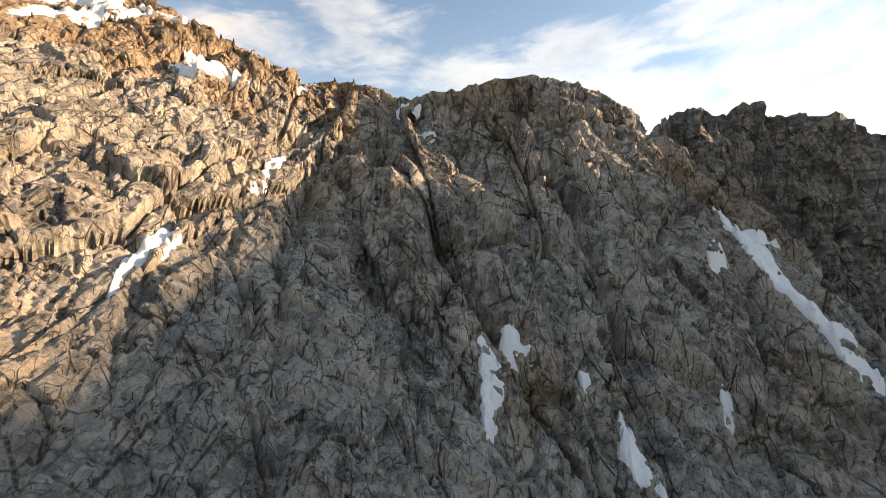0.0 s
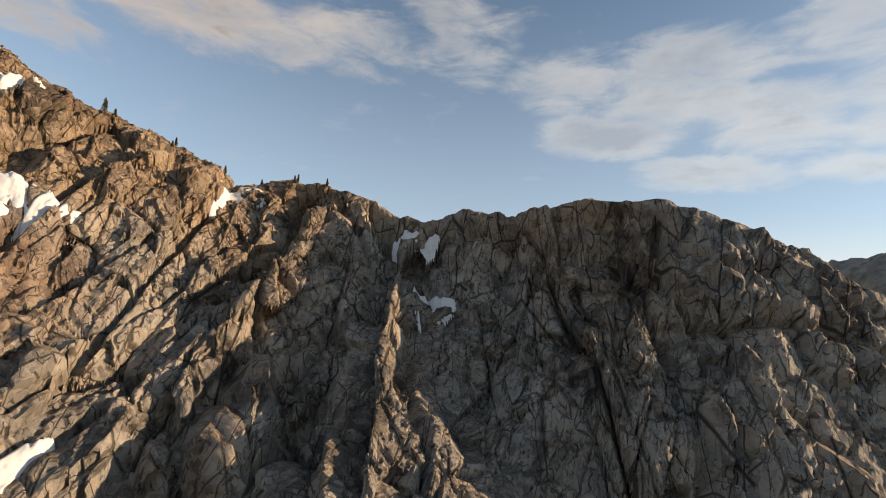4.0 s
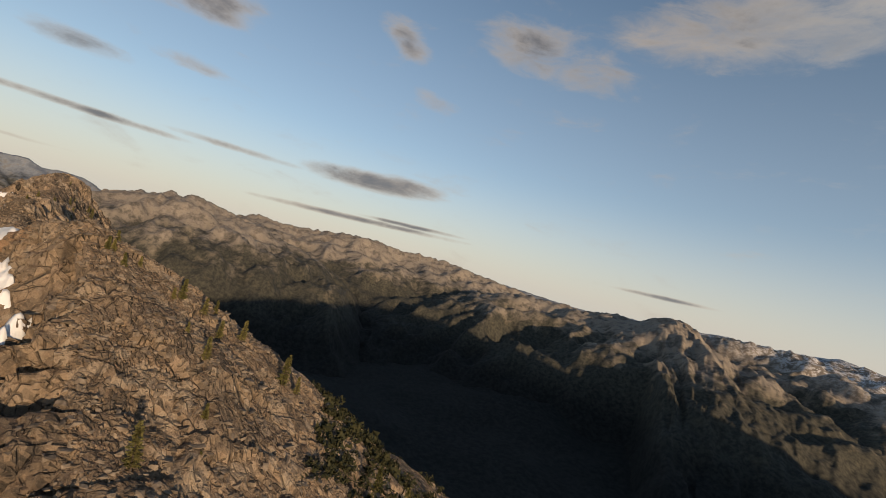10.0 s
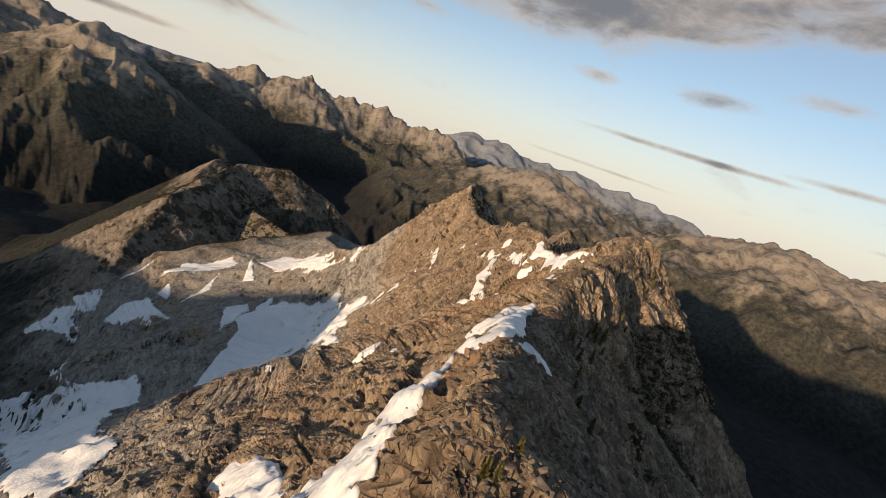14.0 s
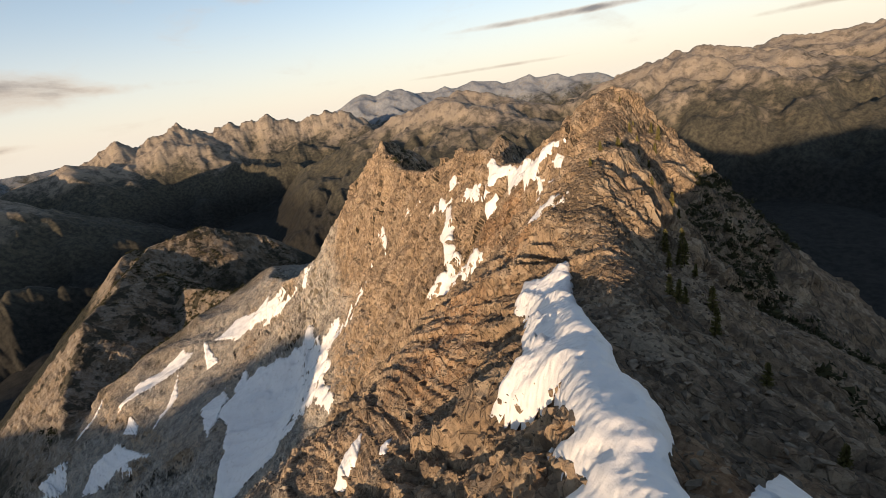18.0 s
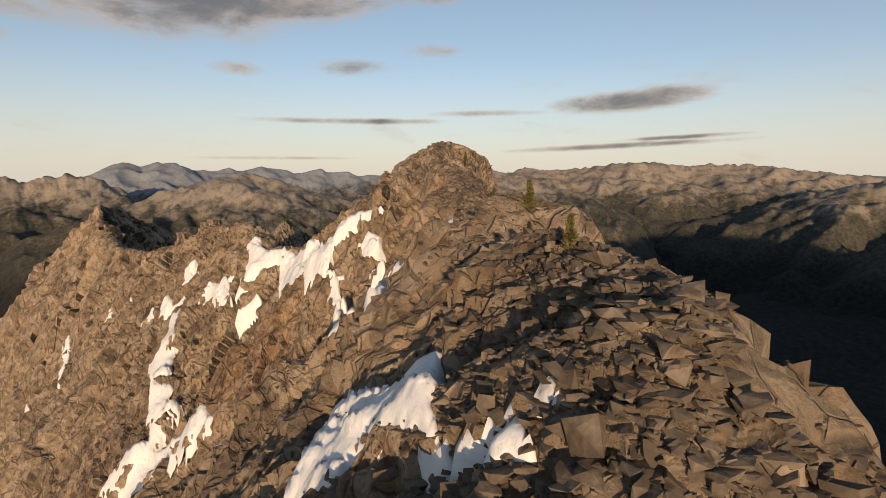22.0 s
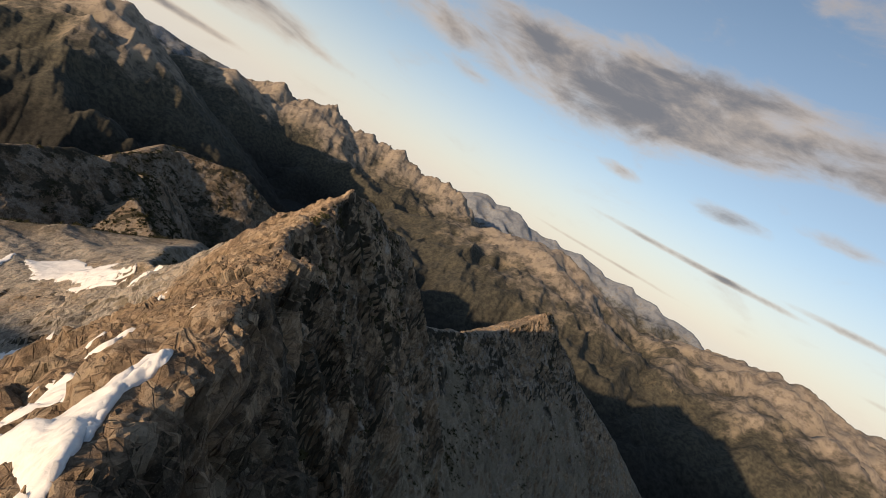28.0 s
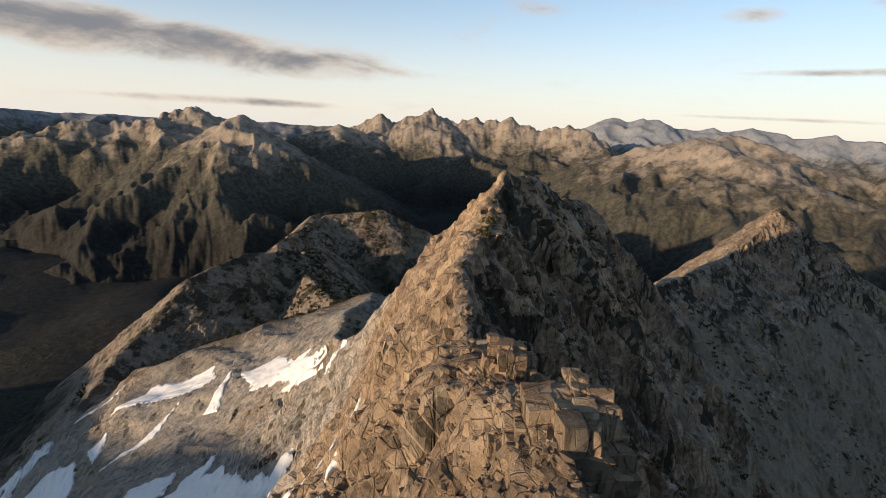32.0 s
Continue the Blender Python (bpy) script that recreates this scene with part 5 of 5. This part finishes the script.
def scatter(name, label, category, shapes, mat, places, sizes, seed, sink, level=1, steepest=0.95):
    """Many small things in one mesh."""
    rng = np.random.default_rng(seed)
    gentle = slope(places[:, 0], places[:, 1]) < steepest
    places, sizes = places[gentle], sizes[gentle]
    px, py, z = ground_point(places[:, 0], places[:, 1], level)
    places = np.stack([px, py], 1)
    all_v, all_f, count = [], [], 0
    pick = rng.integers(0, len(shapes), len(places))
    for k, (v, f) in enumerate(shapes):
        idx = np.nonzero(pick == k)[0]
        if not len(idx):
            continue
        a, b = rng.uniform(0, 6.283, len(idx)), rng.uniform(-0.5, 0.5, len(idx))
        s = sizes[idx][:, None]
        x, y, w = v[:, 0][None] * s, v[:, 1][None] * s, v[:, 2][None] * s
        y, w = y * np.cos(b)[:, None] - w * np.sin(b)[:, None], y * np.sin(b)[:, None] + w * np.cos(b)[:, None]
        x, y = x * np.cos(a)[:, None] - y * np.sin(a)[:, None], x * np.sin(a)[:, None] + y * np.cos(a)[:, None]
        out = np.stack([x + places[idx, 0][:, None], y + places[idx, 1][:, None], w + (z[idx] + sink * sizes[idx])[:, None]], -1).reshape(-1, 3)
        faces = (f[None] + (np.arange(len(idx)) * len(v))[:, None, None]).reshape(-1, f.shape[1]) + count
        all_v.append(out), all_f.append(faces)
        count += len(out)
    return tagged(mesh_object(name, np.concatenate(all_v), np.concatenate(all_f), mat), label, category, kind="stuff")


def shape_of(me):
    me.calc_loop_triangles()
    return np.array([v.co[:] for v in me.vertices]), np.array([t.vertices[:] for t in me.loop_triangles])


def build_rubble():
    rnd, rng = random.Random(8), np.random.default_rng(8)
    shapes = [shape_of(me) for me in ROCKS]
    p = np.array([crest_point(rnd, [CREST_STEP[7:], CREST_WALK[:5], CREST_WALK[3:9], CREST_WALK[3:9], CREST_WALK[8:], CREST_SADDLE[4:8]], 7.0) for _ in range(15000)] + [(rnd.gauss(-164.5, 4), rnd.gauss(68, 2.8)) for _ in range(6000)])
    scatter("rubble", "loose broken brown stones strewn over the crest", "stones", shapes, STONE, p, 0.14 + 0.42 * rng.random(len(p)) ** 3, 9, 0.10, 1, 1.15)
    q = np.concatenate([np.stack([rng.uniform(-205, -85, 9000), rng.uniform(30, 125, 9000)], 1), np.stack([rng.uniform(-112, -48, 9000), rng.uniform(88, 138, 9000)], 1)])
    scatter("scree", "small stones on the slopes beside the crest", "stones", shapes, STONE, q, 0.22 + 0.6 * rng.random(len(q)) ** 4, 10, 0.02, 1, 1.25)


# ---------------------------------------------------------------- firs and scrub
def fir(seed, height):
    """A mountain fir: an Empty with a tapered trunk and a crown of drooping sprays."""
    rnd = random.Random(seed)
    bm = bmesh.new()
    rings = []
    for i in range(6):
        t = i / 5
        r = height * 0.028 * (1 - t) + 0.01
        rings.append([bm.verts.new((r * math.cos(a * 1.0472) + 0.03 * height * t * math.sin(3 * t), r * math.sin(a * 1.0472), t * height * 0.97 - 0.3)) for a in range(6)])
    for a, b in zip(rings, rings[1:]):
        for i in range(6):
            bm.faces.new((a[i], a[(i + 1) % 6], b[(i + 1) % 6], b[i]))
    trunk = bpy.data.meshes.new("trunk")
    bm.to_mesh(trunk)
    bm.free()
    trunk.materials.append(BARK)
    bm = bmesh.new()
    z = height * 0.10
    while z < height * 0.98:
        reach = height * 0.20 * (1 - z / height) ** 0.75 * rnd.uniform(0.7, 1.2) + 0.05
        for _ in range(rnd.randint(5, 8)):
            a, droop = rnd.uniform(0, 6.283), rnd.uniform(-0.45, 0.05)
            length = reach * rnd.uniform(0.55, 1.15)
            if rnd.random() < 0.12:
                continue
            ux, uy = math.cos(a), math.sin(a)
            for s in range(7):
                t = (s + 0.6) / 7
                cx, cy, cz = ux * length * t, uy * length * t, z + length * t * droop + 0.12 * length * t * t
                for side in (-1, 1):
                    w = (0.022 * height + 0.18 * length * (1.1 - t)) * rnd.uniform(0.7, 1.3)
                    tx, ty = -uy * side * w + ux * w * 0.7, ux * side * w + uy * w * 0.7
                    lift = rnd.uniform(-0.05, 0.07)
                    th = 0.013 * height
                    q = [(cx, cy, cz + th * 0.5), (cx + tx * 0.6 + ux * 0.04, cy + ty * 0.6 + uy * 0.04, cz + lift + th), (cx + tx, cy + ty, cz + lift - 0.03), (cx + tx * 0.5 - ux * 0.05, cy + ty * 0.5 - uy * 0.05, cz - th)]
                    bm.faces.new([bm.verts.new(c) for c in q])
        z += height * rnd.uniform(0.03, 0.055)
    crown = bpy.data.meshes.new("crown")
    bm.to_mesh(crown)
    bm.free()
    crown.materials.append(NEEDLES)
    root = new("fir_tree")
    for name, me in (("trunk", trunk), ("crown", crown)):
        new(name, me).parent = root
    return root


def build_firs():
    rnd = random.Random(12)
    kinds = [fir(40 + i, h) for i, h in enumerate((3.6, 2.3, 1.4))]
    spots = [(-188.8, 62.4, 0), (-187.4, 63.2, 0), (-190.6, 61.0, 1), (-185.8, 63.6, 2), (-193, 61.5, 1), (-195.5, 60.8, 1), (-198, 60, 1), (-201, 64, 2), (-204, 61.5, 2), (-181, 72, 1), (-178, 70, 2), (-175, 70, 1), (-207, 60, 2), (-210, 58, 1), (-214, 57, 1), (-186, 72, 1),
             (-97, 109, 2), (-102, 117, 1), (-90, 116, 2), (-80, 121, 2), (-71, 126, 1), (-110, 108, 2),
             (-65, 122.5, 2), (-59, 127, 2), (-53, 130.5, 2), (-47, 132.5, 2),
             (-97.2, 126.6, 0), (-97.4, 128.3, 1), (-99, 120.8, 1), (-91.5, 139.5, 0), (-92.2, 143.9, 0), (-91.1, 150.8, 0), (-97.9, 116.3, 1), (-75.3, 117.2, 0), (-88.8, 118.6, 1), (-96.2, 113.8, 1), (-95.1, 106, 2), (-94.3, 108.2, 2), (-98, 106, 2), (-95.5, 113.1, 2), (-96.2, 118.7, 1), (-95.9, 106.5, 2), (-165.9, 76.6, 0), (-158.7, 77.6, 1), (-148.7, 80.5, 2), (-146.1, 80.8, 1), (-164.1, 75.9, 0), (-146.1, 80.2, 1), (-164.2, 77.7, 0), (-70.3, 115.3, 1), (-47, 130.2, 2), (-63.7, 120.7, 2), (-83.5, 120.3, 2), (-46.5, 131, 2), (-40.9, 132.4, 2), (-168.6, 65.2, 2), (-177.1, 63.5, 2), (-221.7, 51, 2),
             (-150, 81, 1), (-161, 78, 1), (-153, 83, 0), (-157, 82, 2), (-164, 79, 2), (-145, 84, 1), (-139, 88, 1), (-132, 92, 1), (-126, 96, 0), (-119, 101, 1), (-222, 58, 1), (-218, 60, 0), (-213, 62, 1)]
    px, py, z = ground_point(np.array([float(s[0]) for s in spots]), np.array([float(s[1]) for s in spots]), 1)
    labels = ("slender yellow-green mountain fir rooted in the rocks", "wind-bent yellow-green fir among broken rocks", "small stunted fir on the rocky crest")
    for x, y, (_, _, k), zz in zip(px, py, spots, z):
        s = rnd.uniform(0.8, 1.2)
        m = pose(x, y, zz - 0.1, rnd.uniform(-4, 4), rnd.uniform(-4, 4), rnd.uniform(0, 360))
        root = copy_thing(kinds[k], m)
        root.scale = (s, s, s)
        tagged(root, labels[k], "tree", "firs on the ridge")
    for root in kinds:
        for part in list(root.children):
            bpy.data.objects.remove(part)
        bpy.data.objects.remove(root)


def build_scrub():
    rng = np.random.default_rng(21)
    shapes = []
    for k in range(5):
        v, f = [], []
        for i in range(26):
            c = rng.normal(0, 1, 3) * (0.42, 0.42, 0.16) + (0, 0, 0.22)
            q = rng.normal(0, 0.20, (4, 3))
            f.append([len(v) + j for j in range(4)])
            v.extend(c + q)
        shapes.append((np.array(v), np.array(f)))
    p = np.stack([rng.uniform(-260, -60, 26000), rng.uniform(55, 200, 26000)], 1)
    base = ground_base(p[:, 0], p[:, 1])
    north = ground_base(p[:, 0], p[:, 1] + 3) < base - 1.2
    clump = fractal(p[:, 0], p[:, 1], 16, 4, 77) > 0.06
    p = p[north & clump & (base < 78) & (p[:, 0] < -74)][:3000]
    scatter("scrub", "dark low evergreen scrub on the shaded slope", "scrub", shapes, SCRUB, p, 0.5 + 1.1 * rng.random(len(p)) ** 2, 22, 0.0, 2, 1.3)
    q = np.stack([rng.uniform(-640, -130, 30000), rng.uniform(-1000, -230, 30000)], 1)
    base = ground_base(q[:, 0], q[:, 1])
    clump = (fractal(q[:, 0], q[:, 1], 60, 4, 78) > 0.02) & (base > -210) & (q[:, 1] < -330)
    q = q[clump][:9000]
    scatter("hill_brush", "dark brush and dwarf trees over the lower hills", "scrub", shapes, SCRUB, q, 1.1 + 2.2 * rng.random(len(q)) ** 2, 23, 0.0, 4, 1.3)
    r = np.stack([rng.uniform(-640, -250, 16000), rng.uniform(-260, 10, 16000)], 1)
    base = ground_base(r[:, 0], r[:, 1])
    shaded = (ground_base(r[:, 0] - 3, r[:, 1] + 2) < base - 2.0) & (fractal(r[:, 0], r[:, 1], 30, 4, 79) > 0.05)
    r = r[shaded][:1800]
    scatter("ledge_brush", "dark brush clinging to ledges of the shaded face", "scrub", shapes, SCRUB, r, 0.6 + 1.2 * rng.random(len(r)), 24, 0.0, 3, 1.7)


build_boulders()
build_outcrop(-250.5, -17.5, 3.6, 2.4, 62, 5, 61, "tan jointed blocks stacked into an outcrop on the ridge")
build_outcrop(-255, -29.5, 2.6, 1.7, 60, 4, 62, "smaller tan stack of blocks on the ridge edge")
build_rubble()
build_firs()
build_scrub()
